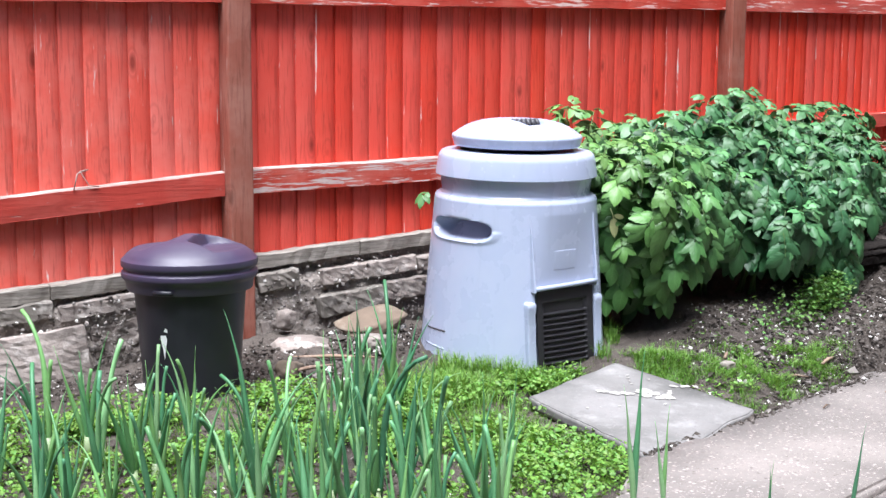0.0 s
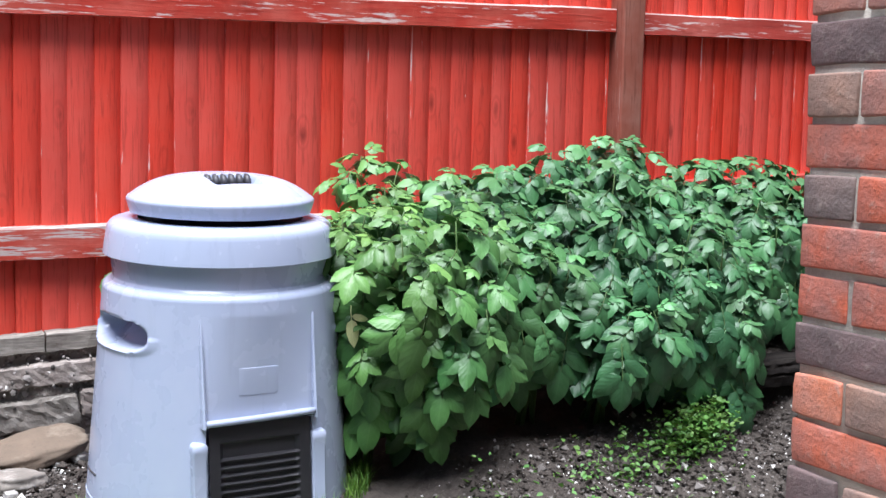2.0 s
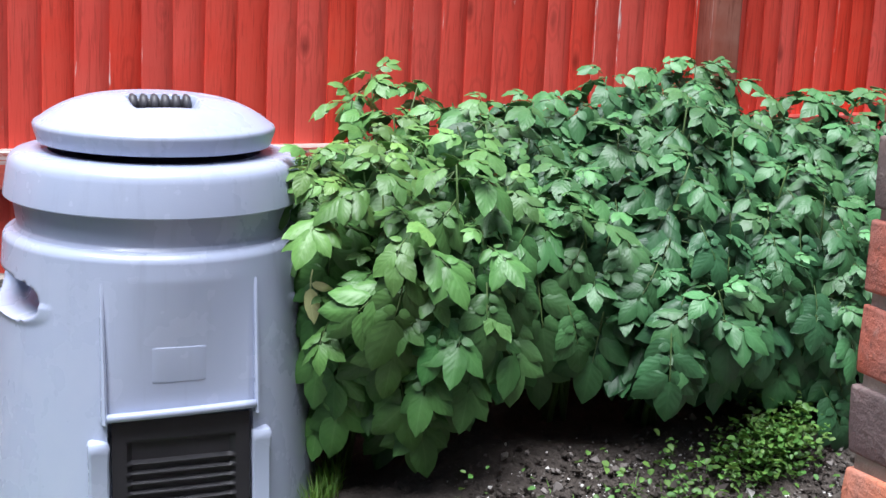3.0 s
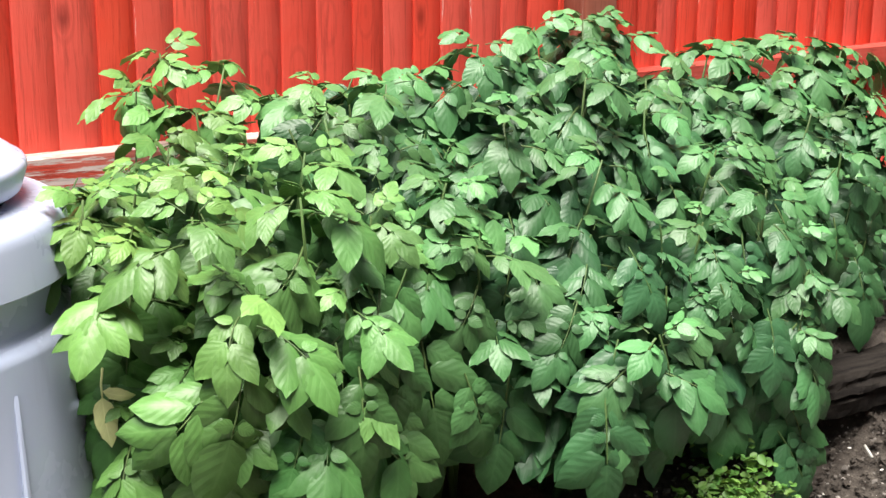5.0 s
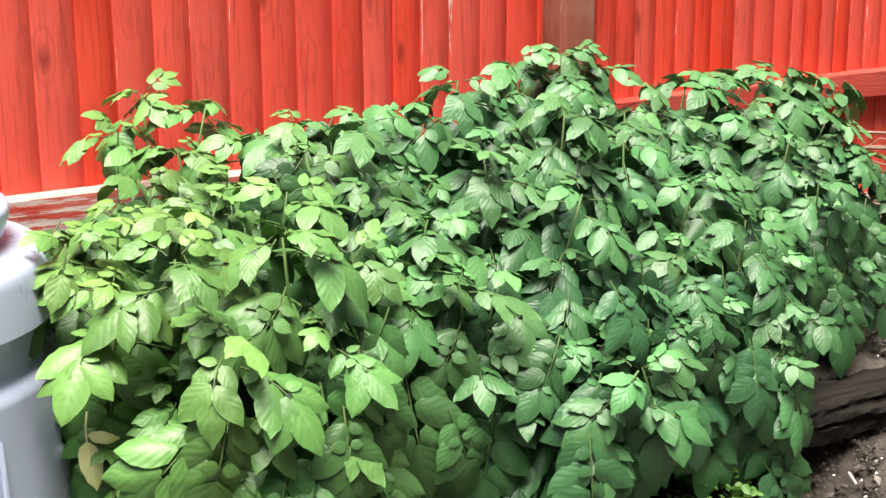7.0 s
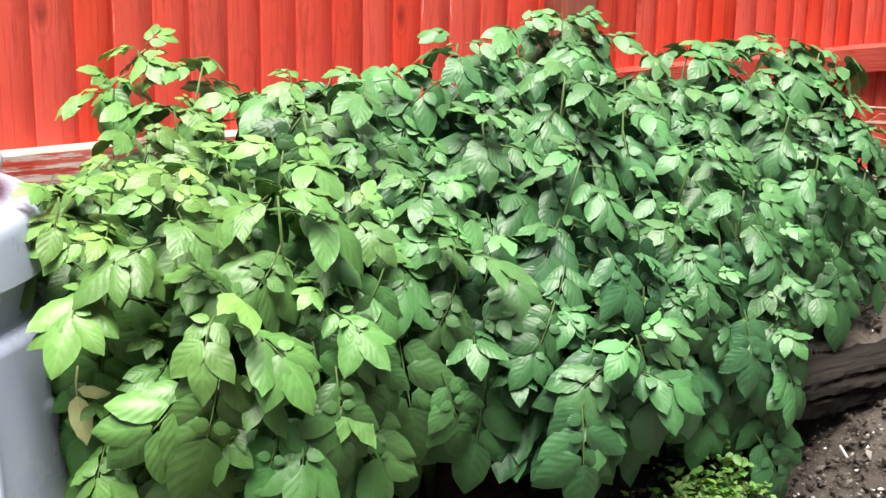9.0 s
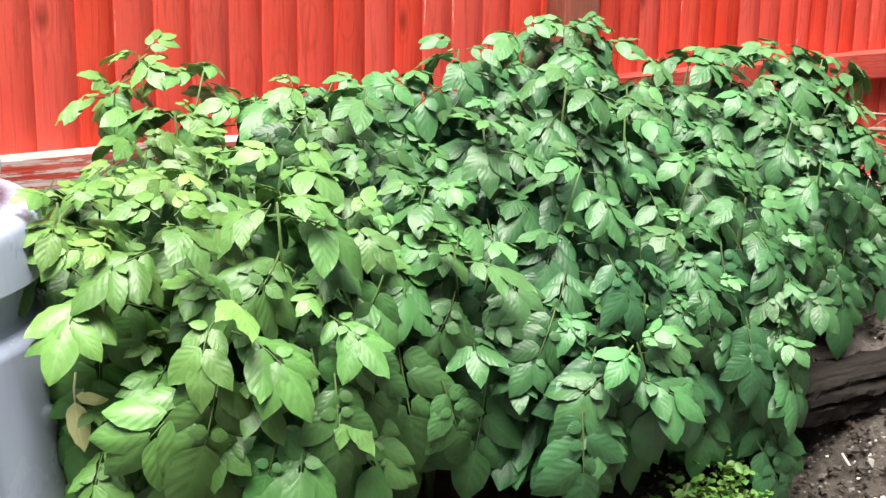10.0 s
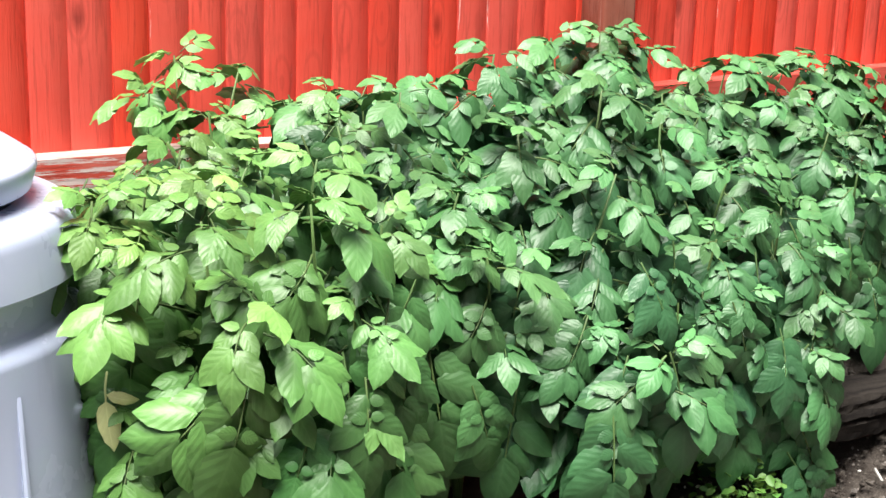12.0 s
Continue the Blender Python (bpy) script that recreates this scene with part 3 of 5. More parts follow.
# left of the post: a capping course, then broken blocks; right of it: two long kerb stones over rough concrete
for x0, x1, z0, z1, y in ((-0.9, -0.1, 0.13, 0.21, 4.74), (-0.08, 0.62, 0.17, 0.25, 4.745), (0.64, 1.20, 0.215, 0.285, 4.74), (1.22, 1.92, 0.25, 0.315, 4.75), (-0.9, -0.2, -0.02, 0.11, 4.73), (-0.17, 0.5, 0.0, 0.14, 4.735), (0.52, 0.80, 0.05, 0.19, 4.74), (1.34, 1.90, 0.06, 0.215, 4.745), (2.065, 2.25, 0.275, 0.355, 4.735), (2.36, 2.84, 0.292, 0.362, 4.735), (2.85, 3.5, 0.335, 0.40, 4.735), (2.335, 2.66, 0.148, 0.250, 4.715), (2.67, 3.1, 0.19, 0.285, 4.72), (2.07, 2.22, 0.06, 0.145, 4.74), (3.12, 3.5, 0.15, 0.30, 4.74)):
    serial += 1
    tilt = -math.degrees(math.atan(0.085)) + rnd.uniform(-1.5, 1.5)
    stone(wall, "stone", serial, (x0 + x1) / 2, y + 0.030 + rnd.uniform(-0.006, 0.006), (z0 + z1) / 2, x1 - x0, 0.13, z1 - z0, rnd.uniform(-4, 4), tilt, rnd.uniform(-1.5, 1.5), M_WALLSTONE if serial % 3 else M_RUBBLE)

stone(wall, "stone", 77, 0.98, 4.665, 0.085, 0.66, 0.10, 0.20, -14, -3, 2)
# crumbs and broken bits bedded in its face
bm = bmesh.new()
for k in range(650):
    x = rnd.uniform(0.2, 3.0)
    z = rnd.uniform(0.02, plank_top(x) - 0.075)
    if 1.9 < x < 2.06:
        continue
    size = rnd.uniform(0.003, 0.010) * (1 + 1.3 * rnd.random() ** 5)
    m = Matrix.Translation((x, 4.688 + rnd.uniform(-0.014, 0.02), z)) @ Euler((rnd.uniform(0, 6), rnd.uniform(0, 6), rnd.uniform(0, 6))).to_matrix().to_4x4() @ Matrix.Diagonal((size, size * 0.8, size * 0.55, 1))
    bmesh.ops.create_icosphere(bm, subdivisions=1, radius=1.0, matrix=m)
ob = part("rubble_crumbs", bm, M_GRIT, wall, "broken bits of stone and mortar", flat=True)
tagged(ob, kind="stuff")

# ---- loose stones by the wall ----
def loose(name, label, k, *place, material):
    return tagged(stone(None, name, k, *place, material=material, worn=True), label, "stone", "loose stones by the wall")


loose("flat_stone", "flat brown sandstone leaning on rubble beside the wall", 1, 2.50, 4.50, 0.135, 0.33, 0.18, 0.062, 14, -9, 12, material=M_ROCK)
loose("broken_stone", "broken grey stone half buried beside the wall", 2, 2.13, 4.42, 0.068, 0.25, 0.17, 0.085, 8, 3, -12, material=M_WALLSTONE)
loose("broken_stone", "broken grey stone half buried beside the wall", 4, 2.42, 4.33, 0.085, 0.18, 0.14, 0.06, 0, 5, 30, material=M_RUBBLE)
loose("broken_stone", "small angular stone against the wall", 0, 2.15, 4.63, 0.155, 0.075, 0.07, 0.09, 0, 10, 20, material=M_WALLSTONE)
# stone shape added in place of a dry curled leaf
loose("broken_stone", "brown stone standing in for a dry curled leaf on the soil", 3, 1.96, 4.16, 0.04, 0.14, 0.10, 0.09, 0, 20, 40, material=M_ROCK)
loose("broken_stone", "pinkish round cobble on dark soil", 5, 4.78, 3.50, ground_z(4.78, 3.50) + 0.022, 0.065, 0.06, 0.065, material=M_BRICK).color = (0.26, 0.13, 0.10, 1)
loose("broken_stone", "small grey stone in the grass", 2, 3.55, 3.42, ground_z(3.55, 3.42) + 0.006, 0.06, 0.05, 0.035, material=M_RUBBLE)

g = random.Random(77)
for k in range(11):
    x, y = g.uniform(1.98, 2.75), g.uniform(4.20, 4.48)
    if math.hypot(x - 2.985, y - 4.14) < 0.42:
        continue
    e = g.uniform(0.022, 0.045)
    loose("plaster_lump", "small lump of broken white plaster on the soil", k + 30, x, y, ground_z(x, y) + e * 0.2, e * 1.3, e, e * 0.75, g.uniform(-20, 20), g.uniform(-20, 20), g.uniform(0, 180), material=M_SPILT)

# ---- brick pier beside the path ----
pier = tagged(new("brick_pier"), "weathered red and purple brick pier with recessed lime mortar", "pier", kind="structure")
pier.location = (3.532, 2.262, 0)
bm = bmesh.new()
box(bm, (0.0075, -0.2455, -0.15), (0.52, -0.0075, 2.2))
part("mortar_core", bm, M_BED, pier)


def brick_mesh(w, seed, d=0.122, h=0.076):
    """A brick whose long face is w wide along -y; its worn arrises lie on x = 0."""
    bm = bmesh.new()
    box(bm, (0, -w, 0), (d, 0, h), bevel=0.0045, seg=2)
    bmesh.ops.subdivide_edges(bm, edges=[e for e in bm.edges if e.calc_length() > 0.05], cuts=2, use_grid_fill=True)
    rough_up(bm, 0.003, 17.0, seed)
    rough_up(bm, 0.0015, 55.0, seed)
    me = bpy.data.meshes.new("brick")
    bm.to_mesh(me)
    bm.free()
    return me


STRETCHERS = [brick_mesh(0.253, k) for k in range(4)]
HEADERS = [brick_mesh(0.1195, k + 9) for k in range(5)]
FAR_BRICKS = [brick_mesh(0.213, k + 20, 0.10, 0.064) for k in range(4)]
RED, ORANGE, DARK, BROWN, PINK = (0.44, 0.105, 0.055, 1), (0.52, 0.16, 0.08, 1), (0.155, 0.098, 0.090, 1), (0.29, 0.165, 0.115, 1), (0.40, 0.15, 0.10, 1)
COLOURS = [DARK, DARK, RED, BROWN, RED, ORANGE, BROWN, DARK, DARK, DARK, PINK, RED, ORANGE, BROWN, DARK, RED, RED, RED, BROWN, RED, PINK, BROWN, PINK, DARK, BROWN, RED, RED, DARK]
rnd = random.Random(3)


def course(parent, z, k, colours, lay_header):
    j = lambda: rnd.uniform(-0.003, 0.003)
    widths = ((0.0, HEADERS), (-0.1335, HEADERS)) if lay_header else ((0.0, STRETCHERS),)
    for dx in (0.0, 0.1335, 0.267, 0.4):
        for n, (dy, pool) in enumerate(widths):
            ob = part_mesh("brick", rnd.choice(pool), M_BRICK, parent)
            ob.matrix_basis = pose(dx + j(), dy + j(), z + 0.006 + j() * 0.5, 0, rnd.uniform(-0.6, 0.6), rnd.uniform(-1, 1))
            c = colours[n % len(colours)]
            grey = 0.12 * (c[0] + c[1] + c[2]) / 3
            ob.color = (c[0] * 0.96 + grey, c[1] * 1.0 + grey, c[2] * 1.05 + grey, 1)


PIER_COURSES = {17: (DARK,), 16: (BROWN, PINK), 15: (RED,), 14: ((0.19, 0.13, 0.11, 1), RED), 13: (RED,), 12: (RED, RED), 11: (DARK,), 10: (ORANGE, BROWN), 9: ((0.46, 0.125, 0.07, 1),), 8: (DARK, BROWN), 7: (DARK,)}
for k in range(1, 27):
    cols = PIER_COURSES.get(k, (rnd.choice(COLOURS), rnd.choice(COLOURS)))
    course(pier, 1.278 + 0.0892 * (k - 17), k, cols, k % 2 == 0)

# white frame board beside the pier
bm = bmesh.new()
box(bm, (3.56, 1.90, -0.08), (3.66, 2.002, 2.2), bevel=0.004)
tagged(part("door_frame", bm, M_WHITE), "white painted timber frame beside the brick pier", "frame", kind="structure")

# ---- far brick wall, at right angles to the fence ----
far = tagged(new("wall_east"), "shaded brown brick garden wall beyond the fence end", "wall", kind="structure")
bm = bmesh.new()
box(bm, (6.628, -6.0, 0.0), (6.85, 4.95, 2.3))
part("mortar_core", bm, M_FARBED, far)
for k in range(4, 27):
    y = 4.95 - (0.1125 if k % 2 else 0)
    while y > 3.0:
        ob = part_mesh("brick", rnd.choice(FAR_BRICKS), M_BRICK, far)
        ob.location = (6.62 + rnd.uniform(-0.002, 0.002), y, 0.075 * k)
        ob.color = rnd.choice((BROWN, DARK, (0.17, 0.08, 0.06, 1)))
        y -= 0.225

# plain unseen walls that close the garden around and behind; the south one is tall to block low sky light
bm = bmesh.new()
box(bm, (-6.3, -6.3, -0.1), (-6.1, 4.8, 2.0))
box(bm, (-6.3, -4.5, -0.1), (6.85, -4.2, 6.2))
box(bm, (-6.3, 4.82, -0.1), (-1.0, 4.95, 1.9))
tagged(part("wall_south", bm, M_RUBBLE, flat=True), "unseen plain walls closing the garden, the south one raised to block low sky light", "wall", kind="structure")

# ---- raised bed behind the potatoes: tarred timber edge ----
def timber(x0, x1, y, z, h, seed):
    rows = []
    n = int((x1 - x0) / 0.012)
    for i in range(n + 1):
        x = x0 + (x1 - x0) * i / n
        j = lambda a: 0.006 * noise.noise((x * 40, a * 0.9, seed)) + 0.012 * noise.noise((x * 5, a * 0.35, seed)) + 0.009 * noise.noise((x * 17, a * 0.7, seed))
        zz = z + 0.008 * math.sin(x * 2.0) + 0.04 * (x - x0) * smooth(x0, 5.0, 4.7)
        sec = [(0.0, 0.0), (-0.006, 0.16), (-0.004, 0.30), (0.004, 0.40), (-0.006, 0.50), (-0.004, 0.64), (0.005, 0.72), (-0.002, 0.82), (0.008, 0.93), (0.026, 0.99), (0.06, 1.01), (0.11, 1.0), (0.12, 0.0)]
        rows.append([(x, y + dy + j(q), zz + h * dz + 0.6 * j(q + 20)) for q, (dy, dz) in enumerate(sec)])
    bm = sheet(rows, closed=True)
    bm.verts.ensure_lookup_table()
    bm.faces.new(bm.verts[:13])
    bm.faces.new(list(bm.verts[-13:]))
    bmesh.ops.recalc_face_normals(bm, faces=bm.faces)
    return bm


bed = tagged(new("timber_edging"), "black rotting railway sleeper edging a raised bed", "edging")
part("sleeper", timber(4.66, 5.25, 3.83, 0.297, 0.092, 1.0), M_SLEEPER, bed, flat=True)
part("sleeper", timber(5.27, 6.6, 3.82, 0.310, 0.092, 2.0), M_SLEEPER, bed, flat=True)

# ---- composter ----
def composter():
    root = tagged(new("compost_bin"), "tall grey moulded plastic composter with charcoal hatch, standing in grass", "compost bin")
    root.matrix_basis = pose(2.988, 4.145, 0.0, 2.4, -0.8, 4)

    def profile(z):
        if z < 0.688:
            return 0.402 - 0.056 * (z / 0.70) - 0.006 * smooth(z, 0.0, 0.05)
        if z < 0.712:
            u = (z - 0.688) / 0.024
            return 0.317 + 0.024 * math.sqrt(max(0.0, 1 - u * u))
        if z < 0.722:
            return 0.317 - 0.007 * (z - 0.712) / 0.010
        return 0.310 + 0.010 * (z - 0.722) / 0.068

    zs = [0.0116 * k for k in range(43)] + [0.498 + 0.0055 * k for k in range(30)] + [0.665 + 0.006 * k for k in range(4)] + [0.688 + 0.0025 * k for k in range(6)] + [0.7025, 0.705, 0.707, 0.7085, 0.710, 0.7112, 0.712] + [0.7135, 0.7155, 0.718, 0.7205, 0.7225, 0.73, 0.74, 0.76, 0.792]
    n = 400
    rows = []
    for z in zs:
        row = []
        for k in range(n):
            a = 2 * math.pi * k / n
            r = profile(z)
            # hand-holds moulded into both flanks
            for side in (math.radians(188), math.radians(-8)):
                da = (a - side + math.pi) % (2 * math.pi) - math.pi
                u, v = da / math.radians(28.5), (z - 0.582) / 0.044
                q = abs(u) ** 3.4 + abs(v) ** 2.6
                if q < 1:
                    r -= 0.098 * smooth(1 - q, 0.0, 0.55) * (0.62 + 0.5 * smooth(v, -0.9, 0.8))
                elif q < 2.0 and v < 0:
                    r += 0.005 * (2.0 - q)
            x, y = r * math.cos(a), r * math.sin(a)
            # flat front panel above the hatch
            if y < 0 and abs(x) < 0.22:
                edge = 1 - smooth(abs(x), 0.150, 0.166)
                flat = -math.sqrt(max(0.0, profile(z) ** 2 - 0.165 ** 2)) - 0.008
                fade = min(1.0, max(0.0, (0.655 - z) / 0.26)) * edge
                y = y + (max(y, flat) - y) * fade
                if z < 0.358:
                    y += 0.06 * (1 - smooth(abs(x), 0.150, 0.156))
            row.append((x, y, z))
        rows.append(row)
    part("body", sheet(rows, closed=True), M_GREY, root, crisp=62)

    def skin(x, z):
        return -math.sqrt(profile(z) ** 2 - x * x)

    # two tapered ribs, two corner lugs, the lip over the hatch, the name plate
    for side in (-1, 1):
        m = 14
        rows = []
        for i in range(m + 1):
            z = 0.352 + 0.296 * i / m
            w, d = 0.0075 - 0.003 * i / m, 0.022 * (1 - i / m) ** 0.8 + 0.001
            y = skin(0.164, z)
            rows.append([(side * 0.164 - w, y + 0.012, z), (side * 0.164 - w * 0.75, y - d * 0.8, z), (side * 0.164, y - d, z), (side * 0.164 + w * 0.75, y - d * 0.8, z), (side * 0.164 + w, y + 0.012, z)])
        b = sheet(rows, closed=True)
        bmesh.ops.recalc_face_normals(b, faces=b.faces)
        part("rib", b, M_GREY, root, crisp=30)
        rows = []
        for z, d, w in ((0.0, 0.010, 0.021), (0.15, 0.011, 0.021), (0.26, 0.013, 0.021), (0.285, 0.018, 0.022), (0.300, 0.020, 0.022), (0.308, 0.016, 0.019), (0.312, 0.0, 0.014), (0.312, -0.02, 0.012)):
            y = skin(0.176, z)
            x = side * 0.176
            rows.append([(x - w, y + 0.03, z), (x - w, y - d + 0.005, z), (x - w + 0.005, y - d, z), (x + w - 0.005, y - d, z), (x + w, y - d + 0.005, z), (x + w, y + 0.03, z)])
        b = sheet(rows, closed=True)
        bmesh.ops.recalc_face_normals(b, faces=b.faces)
        part("lug", b, M_GREY, root, crisp=38)
    b = bmesh.new()
    y = skin(0.165, 0.366) - 0.016
    tube(b, [(-0.160 + 0.032 * k, y - 0.004 * (1 - (k / 5 - 1) ** 2), 0.364 + 0.0008 * k) for k in range(11)], [0.0095] * 11, 10)
    part("hatch_lip", b, M_GREY, root)
    b = bmesh.new()
    rows = []
    for z in (0.430, 0.433, 0.437, 0.505, 0.509, 0.512):
        row = []
        for k in range(13):
            x = -0.068 + 0.124 * k / 12
            f = min(1.0, max(0.0, (0.655 - z) / 0.26))
            y = skin(x, z)
            y = y + (max(y, -math.sqrt(profile(z) ** 2 - 0.165 ** 2) - 0.008) - y) * f
            inner = z in (0.437, 0.505) and 0 < k < 12
            row.append((x, y - (0.0014 if inner else -0.001 if k in (0, 12) or z in (0.430, 0.512) else 0.0011), z))
        rows.append(row)
    part("name_plate", sheet(rows), M_GREY, root, crisp=20)

    def ring(points, name, material, label="", close=True):
        m = 128
        rows = [[(r * math.cos(2 * math.pi * k / m), r * math.sin(2 * math.pi * k / m), z) for k in range(m)] for r, z in points]
        b = sheet(rows, closed=True)
        if close:
            b.verts.ensure_lookup_table()
            b.faces.new(b.verts[-m:])
        return part(name, b, material, root, label, crisp=32)

    ring([(0.306, 0.794), (0.318, 0.789), (0.336, 0.786), (0.3385, 0.7885), (0.337, 0.801), (0.3285, 0.856), (0.326, 0.867), (0.321, 0.876), (0.313, 0.883), (0.302, 0.887), (0.24, 0.889), (0.235, 0.86)], "collar", M_GREY, "", False)

    # lid: upright rim, low dome, finger recess with a ribbed grip
    rad = [0.245, 0.258, 0.262, 0.2725, 0.2725, 0.269, 0.262]
    hgt = [0.911, 0.906, 0.9065, 0.940, 0.946, 0.952, 0.956]
    m = 160
    rows = [[(r * math.cos(2 * math.pi * k / m), r * math.sin(2 * math.pi * k / m), z) for k in range(m)] for r, z in zip(rad, hgt)]
    for i in range(1, 46):
        r = 0.262 * (1 - i / 46)
        row = []
        for k in range(m):
            a = 2 * math.pi * k / m
            x, y = r * math.cos(a), r * math.sin(a)
            z = 0.956 + 0.062 * (1 - (r / 0.262) ** 3.4)
            floor = 0.996 - 0.10 * max(0.0, y + 0.17)
            cut = (1 - smooth(abs(x), 0.066, 0.078)) * (1 - smooth(y, -0.050, -0.042)) * smooth(y, -0.19, -0.13)
            z = z + (min(z, floor) - z) * cut
            row.append((x, y, z))
        rows.append(row)
    b = sheet(rows, closed=True)
    b.verts.ensure_lookup_table()
    b.faces.new(b.verts[-m:])
    lid = part("lid", b, M_GREY, root, crisp=32)
    b = bmesh.new()
    box(b, (-0.070, -0.056, 0.976), (0.070, -0.043, 1.008), bevel=0.004)
    for k in range(6):
        x = -0.060 + 0.024 * k
        tube(b, [(x, -0.062, 0.984), (x, -0.060, 1.001), (x, -0.052, 1.010), (x, -0.038, 1.013)], [0.010, 0.010, 0.0095, 0.007], 10)
    part("grip", b, M_HATCH, lid, "ribbed charcoal finger grip")
    # charcoal sheet on the hollow's floor, painting in the shade there
    b = bmesh.new()
    rows = [[(-0.064 + 0.128 * i / 8, -0.098 + 0.044 * j / 4, 0.9900 - 0.0044 * j / 4) for i in range(9)] for j in range(5)]
    part("recess_shade", sheet(rows), M_HATCH, lid, "charcoal sheet that paints in the shade before the finger grip")

    # hatch with louvres
    def chord(z):
        return -math.sqrt(profile(z) ** 2 - 0.165 ** 2) - 0.004
    rows = []
    nz = 110
    for i in range(nz + 1):
        z = 0.005 + 0.347 * i / nz
        row = []
        for k in range(49):
            x = -0.149 + 0.298 * k / 48
            inside = (1 - smooth(abs(x), 0.108, 0.116)) * smooth(z, 0.02, 0.03) * (1 - smooth(z, 0.300, 0.306))
            d = 0.012 * inside
            if inside > 0 and z < 0.268:
                d -= 0.011 * inside * max(0.0, math.sin((z - 0.005) * 2 * math.pi / 0.0222 + 0.5 * math.cos(x * 9))) ** 0.7
            row.append((x, chord(z) + d, z))
        rows.append(row)
    b = sheet(rows)
    bmesh.ops.solidify(b, geom=b.faces[:], thickness=0.006)
    part("hatch", b, M_HATCH, root, "charcoal louvred hatch", crisp=40)
    # small slot low on the flank
    for s0, z0 in ((168, 0.155), (168, 0.09)):
        b = bmesh.new()
        pts = []
        for k in range(9):
            a = math.radians(s0 - 3 + 2.6 * k)
            r = profile(z0) - 0.001
            pts.append((r * math.cos(a), r * math.sin(a), z0 + 0.004 * k * (0.2 if z0 > 0.1 else -0.1)))
        tube(b, pts, [0.0035] * 9, 6)
        part("moulded_line", b, M_HATCH if z0 > 0.1 else M_GREY, root)
    return root


composter()


# ---- dustbin ----
def dustbin():
    root = tagged(new("dustbin"), "black plastic dustbin with faded purplish domed lid beside the fence post", "dustbin")
    root.matrix_basis = pose(1.575, 4.20, -0.01, 0, 0, -38) @ Matrix.Diagonal((1, 1, 1.045, 1))

    def turned(points, name, material, label="", shape=None, m=112, parent=None):
        rows = []
        for r, z in points:
            row = []
            for k in range(m):
                a = 2 * math.pi * k / m
                rr, zz = shape(r, z, a) if shape else (r, z)
                row.append((rr * math.cos(a), rr * math.sin(a), zz))
            rows.append(row)
        b = sheet(rows, closed=True)
        b.verts.ensure_lookup_table()
        b.faces.new(b.verts[-m:])
        return part(name, b, material, parent or root, label, crisp=34)

    turned([(0.0, 0.0)] + [(0.165, 0.0), (0.175, 0.01)] + [(0.175 + 0.032 * k / 20, 0.01 + 0.42 * k / 20) for k in range(21)] + [(0.214, 0.434), (0.222, 0.44), (0.222, 0.445)], "body", M_BLACK)

    rim = [(0.215, 0.392), (0.226, 0.392), (0.231, 0.40), (0.233, 0.42), (0.239, 0.432), (0.247, 0.438), (0.250, 0.445), (0.248, 0.458), (0.241, 0.464), (0.241, 0.470), (0.247, 0.476), (0.250, 0.484), (0.248, 0.500), (0.240, 0.507), (0.236, 0.511)]

    def dome(r, z, a):
        # two hand hollows with a bar between them
        x, y = r * math.cos(a), r * math.sin(a)
        if z > 0.515:
            hollow = smooth(abs(x), 0.024, 0.040) * (1 - smooth(abs(y), 0.085 + 0.35 * abs(x), 0.100 + 0.35 * abs(x)))
            z += (min(z, 0.538) - z) * hollow
        return r, z
    lid_points = rim + [(0.236 * (1 - k / 40), 0.511 + 0.070 * (1 - (1 - k / 40) ** 2.3) ** 0.80) for k in range(1, 40)]
    lid = turned(lid_points, "lid", M_PURPLE, "faded purplish black lid", dome)
    for s in (-96, 84):
        b = bmesh.new()
        a = math.radians(s)
        pts = [(0.236 * math.cos(a + t), 0.236 * math.sin(a + t), 0.405) for t in (-0.16, -0.15, 0, 0.15, 0.16)]
        tube(b, pts, [0.005, 0.009, 0.010, 0.009, 0.005], 8)
        part("clip", b, M_BLACK, lid)
    # smear of white paint on the flank
    b = bmesh.new()
    a0 = math.radians(-102)
    for outline in (((-0.012, 0.250), (0.010, 0.253), (0.014, 0.236), (0.005, 0.195), (0.000, 0.165), (-0.004, 0.20), (-0.010, 0.226)), ((0.002, 0.266), (0.016, 0.262), (0.018, 0.274), (0.008, 0.278))):
        corners = []
        for u, z in outline[::-1]:
            rr = 0.1762 + 0.032 * (z - 0.01) / 0.42 + 0.0012
            corners.append(b.verts.new((rr * math.cos(a0 + u / rr), rr * math.sin(a0 + u / rr), z)))
        b.faces.new(corners)
    part("paint_smear", b, M_WHITE, root, "white paint smear")


dustbin()

